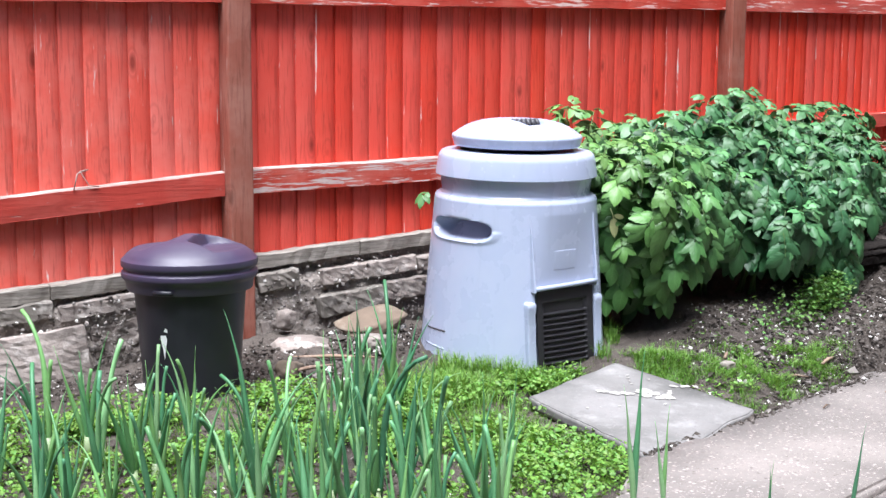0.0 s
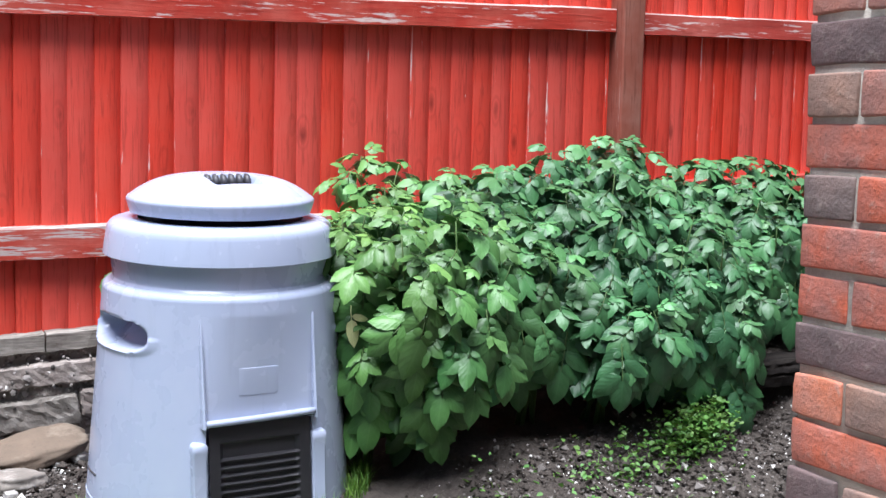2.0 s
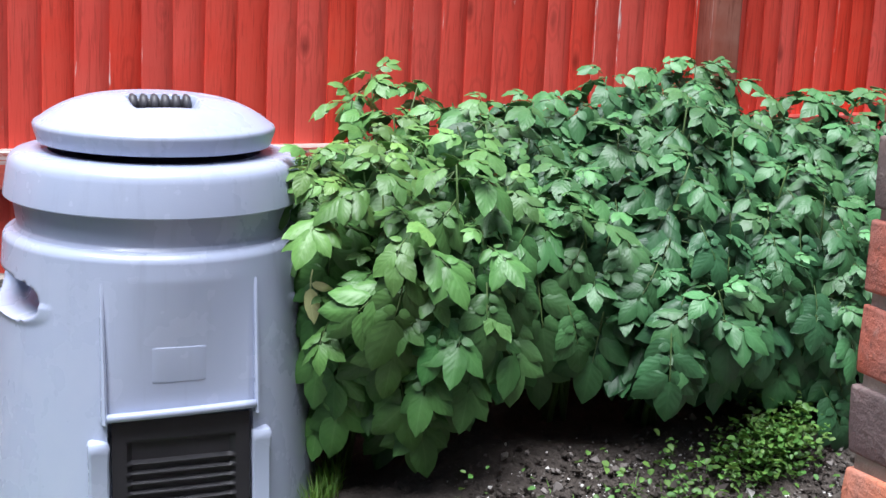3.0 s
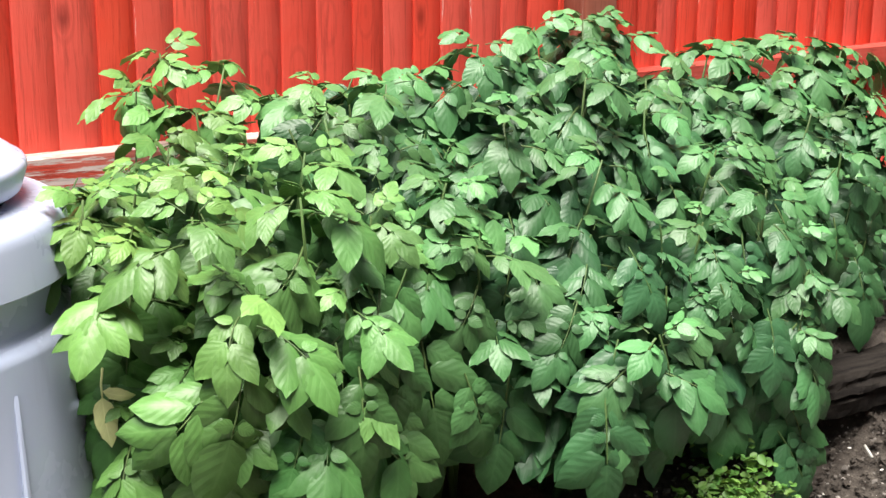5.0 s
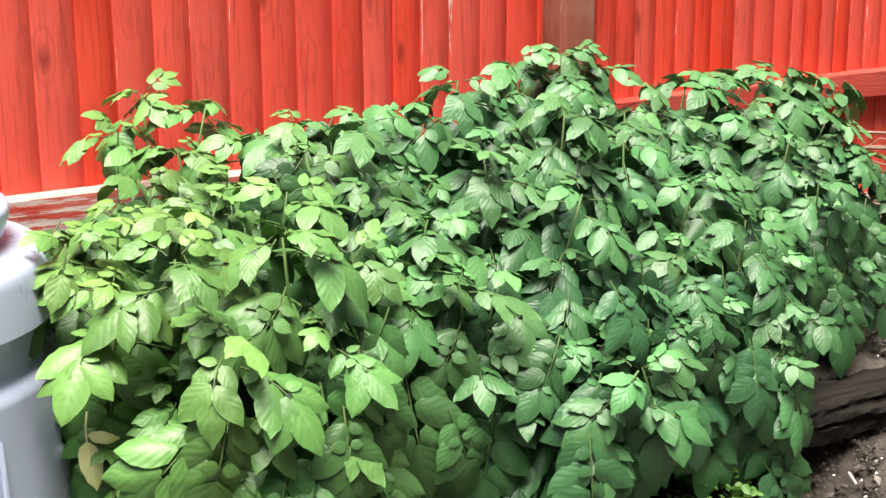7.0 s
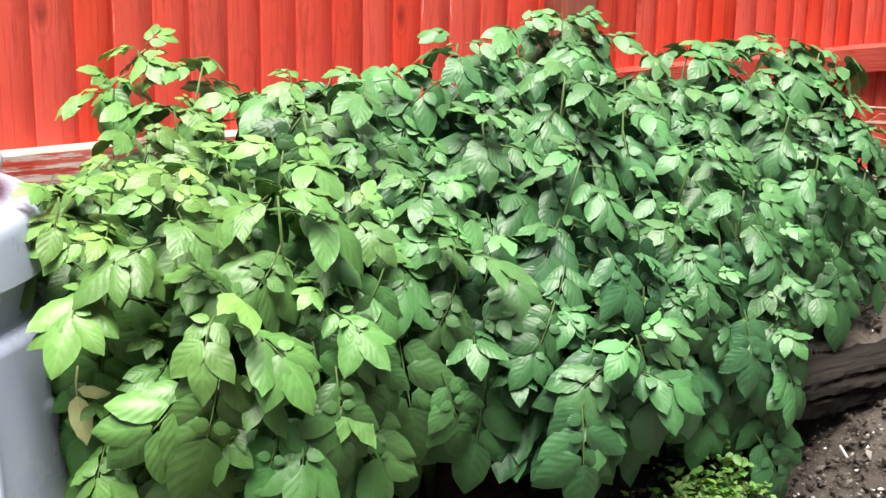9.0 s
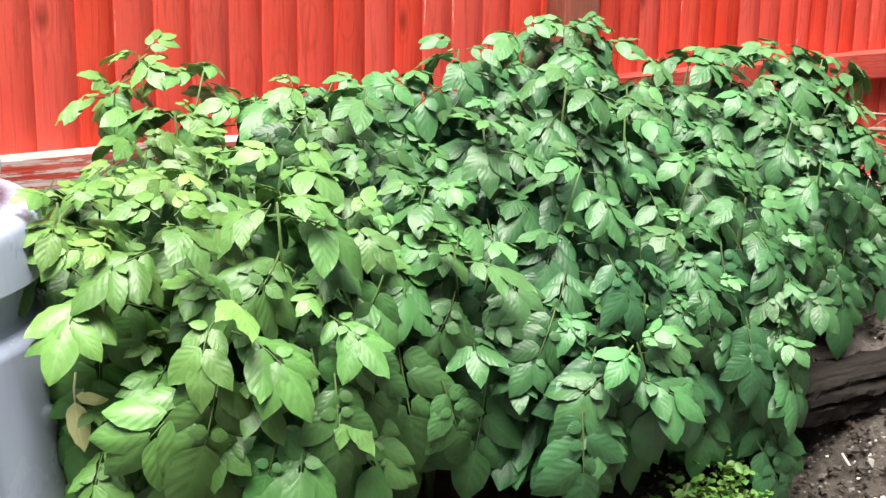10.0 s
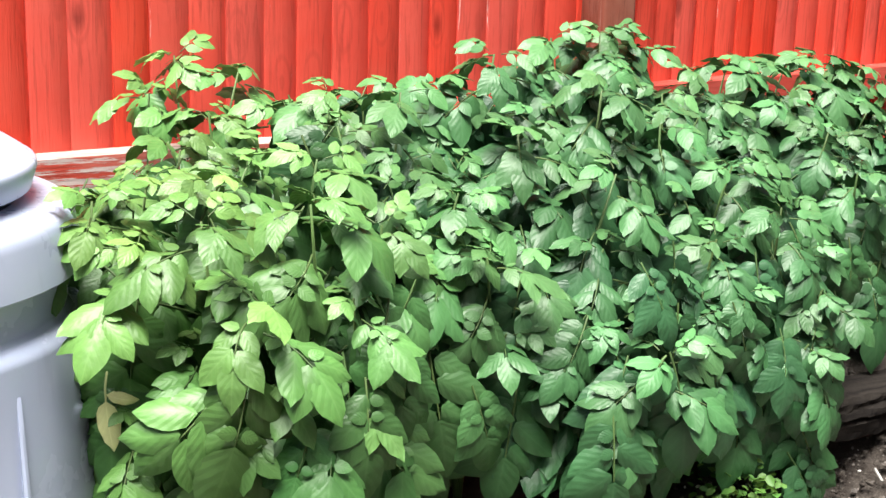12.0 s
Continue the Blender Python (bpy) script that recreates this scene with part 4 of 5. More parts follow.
# ---- potato plants ----
def leaflet(bm, uv, base, along, normal, length, width, fold, curl, wave, seed):
    """An ovate leaflet with a short point, domed or cupped across its midrib, arching to the tip, its margin slightly wavy."""
    along, normal = along.normalized(), normal.normalized()
    across = along.cross(normal).normalized()
    normal = across.cross(along)
    cols = (-1.0, -0.62, 0.0, 0.62, 1.0)
    n = 9
    grid = []
    for i in range(n + 1):
        u = i / n
        w = width * 0.5 * 2.16 * (u ** 0.56) * ((1 - u) ** 0.88) * (1 - 0.28 * smooth(u, 0.78, 0.97)) if 0 < i < n else 0.0
        ang = max(curl, 0.01) * u
        spine = base + along * (length * math.sin(ang) / max(curl, 0.01)) - normal * (length * (1 - math.cos(ang)) / max(curl, 0.01))
        row = []
        for c in cols:
            side = c * w
            lift = -fold * abs(side) - 0.45 * fold * side * side / max(width, 1e-4)
            lift += wave * length * 0.5 * noise.noise((u * 3.4, c * 1.3, seed * 7.7)) * abs(c) + 0.02 * length * math.sin(u * 22 + seed) * abs(c) * (1 if abs(c) > 0.9 else 0.2)
            row.append((spine + across * side + normal * lift, u, 0.5 + 0.5 * c))
        grid.append(row)
    verts = [[bm.verts.new(q[0]) for q in (row if 0 < i < n else row[2:3])] for i, row in enumerate(grid)]
    for i in range(n):
        for k in range(4):
            quad = [(verts[i][k if i else 0], grid[i][k]), (verts[i][k + 1 if i else 0], grid[i][k + 1]), (verts[i + 1][k + 1 if i + 1 < n else 0], grid[i + 1][k + 1]), (verts[i + 1][k if i + 1 < n else 0], grid[i + 1][k])]
            out = []
            for v, g in quad:
                if all(v is not o[0] for o in out):
                    out.append((v, g))
            f = bm.faces.new([o[0] for o in out])
            for loop, (v, g) in zip(f.loops, out):
                loop[uv].uv = (g[1], g[2])


def compound_leaf(seed, bend, pairs, tip_length, rachis, cup, wave, spread, small=0.38):
    """A potato leaf: a stalk with pairs of leaflets growing towards the tip, tiny round ones between, and one at the end."""
    q = random.Random(seed)
    bm = bmesh.new()
    uv = bm.loops.layers.uv.new("UVMap")
    twist = q.uniform(-0.3, 0.3)

    def at(s):
        a = bend * s
        return Vector((twist * rachis * s * s * 0.5, rachis * math.sin(a) / bend, -rachis * (1 - math.cos(a)) / bend))

    def axes(s):
        a = bend * s
        return Vector((twist * s, math.cos(a), -math.sin(a))).normalized(), Vector((0, math.sin(a), math.cos(a)))
    tube(bm, [at(s) - axes(s)[1] * 0.002 for s in (0.22, 0.4, 0.6, 0.8, 1.0)], [0.0022, 0.0022, 0.0018, 0.0014, 0.0010], 5, cap=False)
    for f in bm.faces:
        f.material_index = 1
    for s, ln in pairs:
        d, nrm = axes(s)
        side_way = d.cross(nrm).normalized()
        for side in (-1, 1):
            ang = radians(q.uniform(*spread)) * side
            way = (d * math.cos(ang) + side_way * math.sin(ang) - nrm * q.uniform(0.0, 0.35) * (1 if cup > 0 else -0.6)).normalized()
            face = (nrm + side_way * side * q.uniform(-0.15, 0.40) + d * q.uniform(-0.25, 0.25)).normalized()
            length = ln * q.uniform(0.88, 1.12)
            start = at(s + q.uniform(-0.03, 0.03))
            leaflet(bm, uv, start + way * 0.006 + nrm * q.uniform(0.0, 0.004), way, face, length, length * q.uniform(0.60, 0.73), cup * q.uniform(0.5, 1.5), q.uniform(0.25, 0.75), wave, q.random() * 50)
    for s in (0.46, 0.66, 0.87):
        d, nrm = axes(s)
        for side in (-1, 1):
            if q.random() < small:
                ang = radians(q.uniform(60, 95)) * side
                way = d * math.cos(ang) + d.cross(nrm).normalized() * math.sin(ang)
                length = q.uniform(0.020, 0.032) * tip_length / 0.095
                leaflet(bm, uv, at(s) + way * 0.003 + nrm * 0.004, way + nrm * 0.2, nrm, length, length * 0.9, 0.1, 0.4, 0.06, q.random() * 50)
    d, nrm = axes(1.0)
    length = tip_length * q.uniform(0.92, 1.1)
    leaflet(bm, uv, at(1.0), d - nrm * q.uniform(0.0, 0.25), nrm, length, length * q.uniform(0.62, 0.74), cup, q.uniform(0.35, 0.8), wave, q.random() * 50)
    me = bpy.data.meshes.new("leaf")
    bm.to_mesh(me)
    bm.free()
    return me


kind = random.Random(40)
MATURE = [compound_leaf(100 + k, kind.uniform(0.6, 1.1), [(0.42, 0.068), (0.66, 0.086), (0.92, 0.092)], 0.104, 0.130, 0.30, 0.09, (40, 64)) for k in range(9)]
HANGING = [compound_leaf(150 + k, kind.uniform(0.25, 0.5), [(0.38, 0.080), (0.62, 0.096), (0.88, 0.104)], 0.112, 0.150, 0.24, 0.08, (38, 62)) for k in range(7)]
YOUNG = [compound_leaf(200 + k, kind.uniform(0.5, 1.0), [(0.46, 0.064), (0.84, 0.088)], 0.104, 0.095, 0.06, 0.13, (38, 62), 0.12) for k in range(9)]


def along_table(table, x):
    for (x0, v0), (x1, v1) in zip(table, table[1:]):
        if x <= x1:
            return v0 + (v1 - v0) * max(0.0, (x - x0) / (x1 - x0))
    return table[-1][1]


# the bank of leaves leans back from a bulging front to a ragged top
CROWN = [(3.25, 0.86), (3.4, 0.93), (3.7, 0.94), (3.9, 0.99), (4.15, 1.06), (4.5, 1.08), (4.7, 1.03), (4.9, 0.95), (5.3, 0.92), (5.5, 0.80)]
SKIRT = [(3.25, 0.26), (3.40, 0.22), (3.62, 0.24), (3.72, 0.40), (4.0, 0.42), (4.1, 0.36), (4.4, 0.36), (4.5, 0.30), (4.68, 0.30), (4.78, 0.44), (5.5, 0.60)]
FRONT = [(3.25, 3.92), (3.32, 3.85), (3.4, 3.74), (3.5, 3.66), (3.65, 3.66), (3.85, 3.75), (4.05, 3.76), (4.15, 3.69), (4.25, 3.66), (4.4, 3.70), (4.6, 3.72), (4.75, 3.80), (5.0, 3.90), (5.4, 4.02), (5.55, 4.2)]
LEAN = [(0.2, 0.17), (0.30, 0.14), (0.43, 0.05), (0.55, 0.0), (0.62, 0.03), (0.70, 0.08), (0.78, 0.15), (0.85, 0.21), (0.92, 0.33), (1.0, 0.45), (1.1, 0.60)]


def bank(x, s):
    """A point on the bank of leaves; s goes from 0 at the hem to 1 at the top."""
    z = along_table(SKIRT, x) + s * (along_table(CROWN, x) - along_table(SKIRT, x))
    return Vector((x, along_table(FRONT, x) + along_table(LEAN, z), z))


PLANTS = []
for x, y in ((3.46, 4.10), (3.62, 4.50), (3.76, 4.12), (3.92, 4.44), (4.02, 4.12), (4.28, 4.38), (4.26, 4.02), (4.55, 4.10), (4.74, 4.42), (5.00, 4.22), (5.28, 4.34)):
    words = "leafy potato plant with yellowish green drooping leaves, beside the composter" if x < 3.7 else "leafy potato plant with mid-green drooping compound leaves" if x < 4.25 else "leafy potato plant with bluish green drooping compound leaves"
    root = tagged(new("potato_plant"), words, "potato plant", "row of potato plants")
    root.location = (x, y, ground_z(x, y))
    PLANTS.append(root)

r = random.Random(21)


def nearest_plant(place):
    return min(PLANTS, key=lambda p: (p.location.x - place.x) ** 2 + 0.6 * (p.location.y - place.y - 0.12) ** 2)


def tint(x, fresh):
    """Yellow-green by the composter, bluer along the row; young growth is paler; the dark old tint also paints in shade
    low and inside.
    """
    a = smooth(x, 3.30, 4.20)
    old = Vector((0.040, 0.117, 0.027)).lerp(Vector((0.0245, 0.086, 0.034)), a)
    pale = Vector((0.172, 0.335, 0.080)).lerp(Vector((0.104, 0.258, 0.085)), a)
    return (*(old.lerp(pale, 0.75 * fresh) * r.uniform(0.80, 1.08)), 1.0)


def add_leaf(me, place, way, face, scale, color, roll=0.0, root=None):
    """Hangs a leaf at place with its stalk along way, its upper side turned to face."""
    way = way.normalized()
    side = way.cross(face).normalized()
    up = side.cross(way).normalized()
    root = root or nearest_plant(place)
    ob = part_mesh("leaf", me, [M_LEAF, M_STEM], root)
    ob.matrix_basis = Matrix.Translation(place - root.location) @ Matrix((side, way, up)).transposed().to_4x4() @ Matrix.Rotation(roll, 4, "Y") @ Matrix.Scale(scale, 4)
    ob.color = color
    return ob


SHOOTS = []


def shoot(x, y, z, size=1.0, fresh=1.0, count=7, stem=True):
    """A stem with its spiral of leaves: crinkled young ones at the tip, wider and lower ones below."""
    tip = Vector((x, y, z))
    SHOOTS.append(tip)
    root = nearest_plant(tip)
    out = Vector((r.gauss(0, 0.35) - 0.5 * smooth(x, 3.45, 3.28) + 0.6 * smooth(x, 5.1, 5.5), -1, 0)).normalized()
    slope = 0.55 * smooth(z, 1.0, 0.55)
    axis = (Vector((0, 0, 1)) + out * (0.15 + slope) + Vector((r.uniform(-0.25, 0.25), r.uniform(-0.2, 0.2), 0))).normalized()
    a = r.uniform(0, 6.3)
    for k in range(count):
        size_k, down, rise = ((0.52, 0.0, 46), (0.60, 0.004, 34), (0.70, 0.012, 24), (0.80, 0.024, 15), (0.90, 0.042, 6), (1.0, 0.068, -2), (1.06, 0.10, -10), (1.1, 0.14, -14))[k]
        a += 2.4 + r.uniform(-0.3, 0.3)
        flat = Vector((math.cos(a), math.sin(a), 0))
        if k > 2:
            flat = (flat + out * 0.75).normalized()
        p = radians(rise + r.uniform(-12, 12)) - 0.25 * slope * flat.dot(out)
        way = flat * math.cos(p) + Vector((0, 0, 1)) * math.sin(p)
        pool = YOUNG if k < 4 else MATURE
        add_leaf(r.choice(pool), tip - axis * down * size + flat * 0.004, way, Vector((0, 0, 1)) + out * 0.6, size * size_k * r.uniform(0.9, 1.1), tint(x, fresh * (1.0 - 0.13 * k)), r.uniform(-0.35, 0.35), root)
    if stem:
        foot = root.location + Vector((r.uniform(-0.05, 0.05), r.uniform(-0.05, 0.05), -0.03))
        low = tip - axis * 0.20 * size
        pts = [foot, foot.lerp(low, 0.35) + Vector((0, 0, 0.08)), foot.lerp(low, 0.75) + Vector((0, 0, 0.06)), low, tip]
        bm = bmesh.new()
        tube(bm, [p - root.location for p in pts], [0.008, 0.007, 0.005, 0.0036, 0.002], 7)
        part("stem", bm, M_STEM, root)


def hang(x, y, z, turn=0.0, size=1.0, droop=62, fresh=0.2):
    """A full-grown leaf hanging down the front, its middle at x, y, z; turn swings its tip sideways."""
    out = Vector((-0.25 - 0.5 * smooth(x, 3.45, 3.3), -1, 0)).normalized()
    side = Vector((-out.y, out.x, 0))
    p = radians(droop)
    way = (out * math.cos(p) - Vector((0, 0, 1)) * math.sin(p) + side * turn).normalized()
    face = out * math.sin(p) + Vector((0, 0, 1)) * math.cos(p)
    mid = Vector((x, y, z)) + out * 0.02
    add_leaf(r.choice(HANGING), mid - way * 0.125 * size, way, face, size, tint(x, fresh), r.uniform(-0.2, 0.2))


# shoots beside the composter and along the front, lowest last
for place in ((3.31, 3.97, 0.89, 0.95), (3.36, 3.90, 0.83, 0.95), (3.42, 4.06, 0.90, 0.85), (3.45, 3.86, 0.87, 1.0), (3.52, 3.99, 0.91, 0.85), (3.51, 3.77, 0.76, 1.15)):
    shoot(*place)
for place in ((3.63, 3.86, 0.885, 1.1), (3.78, 3.91, 0.83, 0.95), (3.73, 4.08, 0.92, 1.0), (3.775, 3.88, 0.745, 1.05), (3.68, 3.80, 0.74, 0.8)):
    shoot(*place)
for place in ((3.97, 3.99, 0.86, 0.95), (3.92, 3.92, 0.80, 0.9), (3.96, 3.86, 0.77, 0.95), (4.09, 3.93, 0.76, 1.0), (4.14, 4.07, 0.95, 1.0), (4.00, 3.85, 0.63, 0.85)):
    shoot(*place)
for place in ((4.13, 3.81, 0.645, 0.85), (4.20, 3.79, 0.65, 0.85), (4.24, 3.70, 0.605, 0.95), (4.19, 3.77, 0.535, 0.95), (4.08, 3.83, 0.555, 0.85), (4.275, 3.93, 0.89, 1.0), (4.22, 3.88, 0.76, 0.95)):
    shoot(*place, 0.9)
for place in ((4.48, 4.07, 0.96, 0.9), (4.48, 3.87, 0.76, 0.95), (4.37, 3.79, 0.63, 0.9), (4.49, 3.79, 0.67, 0.8), (4.64, 3.76, 0.56, 0.85), (4.65, 3.88, 0.81, 0.9), (4.70, 3.80, 0.65, 0.75), (4.60, 3.98, 0.88, 0.85)):
    shoot(*place, 0.85)
for place in ((4.79, 3.94, 0.70, 0.8), (4.98, 4.10, 0.92, 0.8), (5.00, 4.02, 0.84, 0.8), (5.15, 4.06, 0.76, 0.75), (5.08, 4.00, 0.64, 0.75), (5.40, 4.13, 0.74, 0.75), (5.30, 4.16, 0.86, 0.75), (5.26, 4.07, 0.66, 0.7)):
    shoot(*place, 0.85)
# tall shoots at the back that break the outline against the fence
for place in ((3.63, 4.63, 1.06, 1.05, 1.25, 5), (3.75, 4.57, 1.03, 1.0, 1.25, 5), (3.56, 4.57, 0.99, 1.0, 1.2, 5), (3.65, 4.46, 0.96, 1.0, 1.2, 6), (3.54, 4.36, 0.92, 1.0, 0.8, 7)):
    shoot(*place)
for place in ((3.89, 4.41, 1.0, 1.0), (3.98, 4.26, 1.015, 1.0), (3.80, 4.42, 0.97, 0.95), (4.10, 4.30, 1.03, 1.0), (4.18, 4.24, 1.09, 1.0), (3.70, 4.30, 0.91, 1.0), (3.85, 4.27, 0.95, 1.0), (3.64, 4.20, 0.89, 0.95), (3.97, 4.42, 0.97, 0.95), (3.46, 4.24, 0.87, 0.95), (3.36, 4.14, 0.86, 0.9)):
    shoot(*place)
for place in ((4.38, 4.34, 1.115, 0.95), (4.50, 4.33, 1.13, 1.0), (4.36, 4.11, 1.05, 1.05), (4.65, 4.42, 1.10, 0.9), (4.57, 4.38, 1.12, 0.85), (4.45, 4.20, 1.02, 0.9), (4.62, 4.25, 1.0, 0.9)):
    shoot(*place)
for place in ((4.79, 4.36, 1.03, 1.0), (4.80, 4.28, 0.97, 0.95), (4.91, 4.38, 1.05, 0.9), (4.97, 4.34, 1.045, 0.95), (5.08, 4.36, 1.055, 1.0), (5.17, 4.36, 1.06, 0.95), (5.24, 4.35, 1.045, 0.85), (5.32, 4.35, 1.035, 0.9), (4.97, 4.25, 0.98, 0.95), (5.13, 4.30, 0.985, 0.95), (5.25, 4.28, 0.97, 0.95), (5.32, 4.26, 0.93, 0.9), (5.05, 4.22, 0.93, 0.9), (5.27, 4.26, 0.95, 0.85), (5.29, 4.22, 0.88, 0.85), (5.34, 4.18, 0.81, 0.85)):
    shoot(*place, 0.95)
# one shoot arches out past the others
for x, z, dx, dz in ((5.385, 1.035, 0.9, -0.15), (5.41, 1.02, 1.0, -0.75), (5.38, 1.02, 0.5, -0.6)):
    add_leaf(r.choice(YOUNG), Vector((x, 4.34, z)), Vector((dx, -0.35, dz)), Vector((0.3, -0.4, 1)), 0.72, tint(x, 1.0), r.uniform(-0.2, 0.2), PLANTS[-1])

# full-grown leaves hanging down the front
for place in ((3.475, 3.69, 0.60, 0.05, 1.12), (3.43, 3.80, 0.47, -0.1, 1.05), (3.36, 3.85, 0.42, -0.25, 1.0), (3.50, 3.78, 0.36, 0.15, 1.05), (3.385, 3.87, 0.33, 0.1, 0.95), (3.615, 3.84, 0.32, 0.1, 1.0), (3.55, 3.83, 0.28, -0.15, 0.95), (3.66, 3.73, 0.58, 0.2, 1.1), (3.58, 3.76, 0.50, 0.15, 1.05)):
    hang(*place)
for place in ((3.84, 3.81, 0.545, 0.10, 1.22), (3.74, 3.80, 0.66, -0.1, 1.0), (3.76, 3.86, 0.47, -0.05, 1.0), (3.985, 3.81, 0.45, -0.25, 1.1), (4.00, 3.84, 0.57, -0.3, 1.0), (3.90, 3.92, 0.40, 0.2, 0.9), (4.11, 3.66, 0.44, -0.05, 1.05), (4.18, 3.69, 0.44, 0.2, 1.0), (4.27, 3.67, 0.53, 0.3, 1.05)):
    hang(*place)
for place in ((4.33, 3.73, 0.45, 0.1, 0.95), (4.40, 3.76, 0.47, 0.25, 0.95), (4.59, 3.79, 0.40, -0.1, 0.9), (4.65, 3.78, 0.37, 0.35, 0.9), (4.64, 3.72, 0.28, 0.6, 0.95), (4.70, 3.76, 0.50, 0.3, 0.9), (4.60, 3.80, 0.35, 0.2, 0.95), (4.68, 3.75, 0.33, 0.5, 0.95), (4.56, 3.78, 0.45, 0.0, 0.95), (4.73, 3.79, 0.42, 0.55, 0.9), (4.50, 3.77, 0.40, 0.1, 0.95), (3.31, 3.91, 0.62, -0.2, 1.05), (3.345, 3.88, 0.66, 0.0, 1.05), (3.31, 3.93, 0.48, -0.2, 0.95), (4.86, 3.92, 0.55, 0.3, 0.85), (5.05, 3.98, 0.52, 0.3, 0.8)):
    hang(*place)
# one dying leaf against the composter: two pale leaflets, one twisted
bm = bmesh.new()
uv = bm.loops.layers.uv.new("UVMap")
leaflet(bm, uv, Vector((0, 0, 0)), Vector((0.1, 1, 0)), Vector((0, 0, 1)), 0.088, 0.044, 0.2, 0.5, 0.15, 3.0)
leaflet(bm, uv, Vector((-0.004, -0.01, 0.004)), Vector((-0.9, 0.5, 0.2)), Vector((0.3, 0, 1)), 0.055, 0.026, 0.5, 1.3, 0.3, 9.0)
tube(bm, [(0, -0.04, -0.03), (0, -0.02, -0.008), (0, 0.0, 0.0)], [0.002, 0.002, 0.0015], 5)
me = bpy.data.meshes.new("leaf")
bm.to_mesh(me)
bm.free()
add_leaf(me, Vector((3.295, 3.850, 0.605)), Vector((0.10, -0.22, -1.0)), Vector((-0.5, -0.85, 0.2)), 1.0, (0.62, 0.64, 0.30, 1), 0.0, PLANTS[0])

# shoots that close the gaps between those
tries = 0
while tries < 900:
    tries += 1
    x, s = r.uniform(3.30, 5.45), r.uniform(0.50, 1.0)
    p = bank(x, s) + Vector((0, r.uniform(0.03, 0.08), -0.01))
    if any((p - o).length < 0.118 for o in SHOOTS):
        continue
    shoot(*p, r.uniform(0.68, 0.95), r.uniform(0.4, 0.95), 7, False)
# full-grown leaves between those, down to the hem
TAKEN = []
for _ in range(900):
    x, s = r.uniform(3.32, 5.2), r.uniform(0.06, 0.50)
    p = bank(x, s) + Vector((0, r.uniform(0.0, 0.06), 0))
    if any((p - o).length < 0.108 for o in TAKEN):
        continue
    TAKEN.append(p)
    hang(*p, r.uniform(-0.45, 0.45), r.uniform(0.78, 1.0), r.uniform(42, 72), r.uniform(0.0, 0.35))
# leaves inside the bank and at its hem, given only the dark old tint to deepen the shade
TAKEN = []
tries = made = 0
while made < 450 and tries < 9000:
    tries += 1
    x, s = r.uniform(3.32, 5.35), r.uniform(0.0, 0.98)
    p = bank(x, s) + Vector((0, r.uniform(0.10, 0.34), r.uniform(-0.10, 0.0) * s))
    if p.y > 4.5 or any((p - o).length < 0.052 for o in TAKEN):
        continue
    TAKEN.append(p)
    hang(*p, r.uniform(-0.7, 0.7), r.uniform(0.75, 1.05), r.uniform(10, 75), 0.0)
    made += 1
# more leaves at the back, in the same shade-deepening tint
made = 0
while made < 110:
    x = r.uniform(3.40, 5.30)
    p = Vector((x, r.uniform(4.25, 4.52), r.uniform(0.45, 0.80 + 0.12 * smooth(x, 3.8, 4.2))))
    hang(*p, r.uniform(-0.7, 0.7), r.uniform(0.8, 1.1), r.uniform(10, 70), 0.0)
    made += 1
# one leaf that peeps out between composter and fence
add_leaf(YOUNG[1], Vector((2.76, 4.45, 0.70)), Vector((-0.8, -0.3, -0.1)), Vector((0, -0.3, 1)), 0.6, tint(3.6, 0.3), 0.0, PLANTS[0])

# ---- onions ----
ONION_TINTS = [(0.095, 0.245, 0.115, 1), (0.15, 0.32, 0.11, 1), (0.070, 0.205, 0.10, 1), (0.22, 0.41, 0.19, 1), (0.105, 0.26, 0.10, 1)]


def onion_leaf(seed, height, lean, bend, cut):
    """A hollow tubular leaf, swollen low down; cut off blunt or tapering to a point, some kinked over."""
    q = random.Random(seed)
    n = 12
    pts, rad = [], []
    p = Vector((0, 0, 0))
    ang = lean
    for i in range(n + 1):
        u = i / n
        pts.append(tuple(p))
        w = 0.0080 * (0.75 + 0.5 * math.sin(math.pi * min(1.0, u * 1.5)) if u < 0.67 else 0.75 + 0.5 * (1 - (u - 0.67) / 0.33) * 0)
        rad.append((w if cut else w * max(0.08, 1 - u ** 2.2)) * q.uniform(0.96, 1.04))
        ang += bend * (u ** 2) / n * 3
        p = p + Vector((math.sin(ang), 0.03 * math.sin(i), math.cos(ang))) * (height / n)
    bm = bmesh.new()
    tube(bm, pts, rad, 8)
    me = bpy.data.meshes.new("leaf")
    bm.to_mesh(me)
    bm.free()
    return me


q = random.Random(8)
ONION = [onion_leaf(k, q.uniform(0.22, 0.44), q.uniform(0.02, 0.40), q.choice((0.0, 0.1, 0.25, 0.5, 1.2)), k % 3 == 0) for k in range(26)]


STRAIGHT = [onion_leaf(90 + k, 0.42, 0.05 + 0.05 * k, 0.08, False) for k in range(3)]


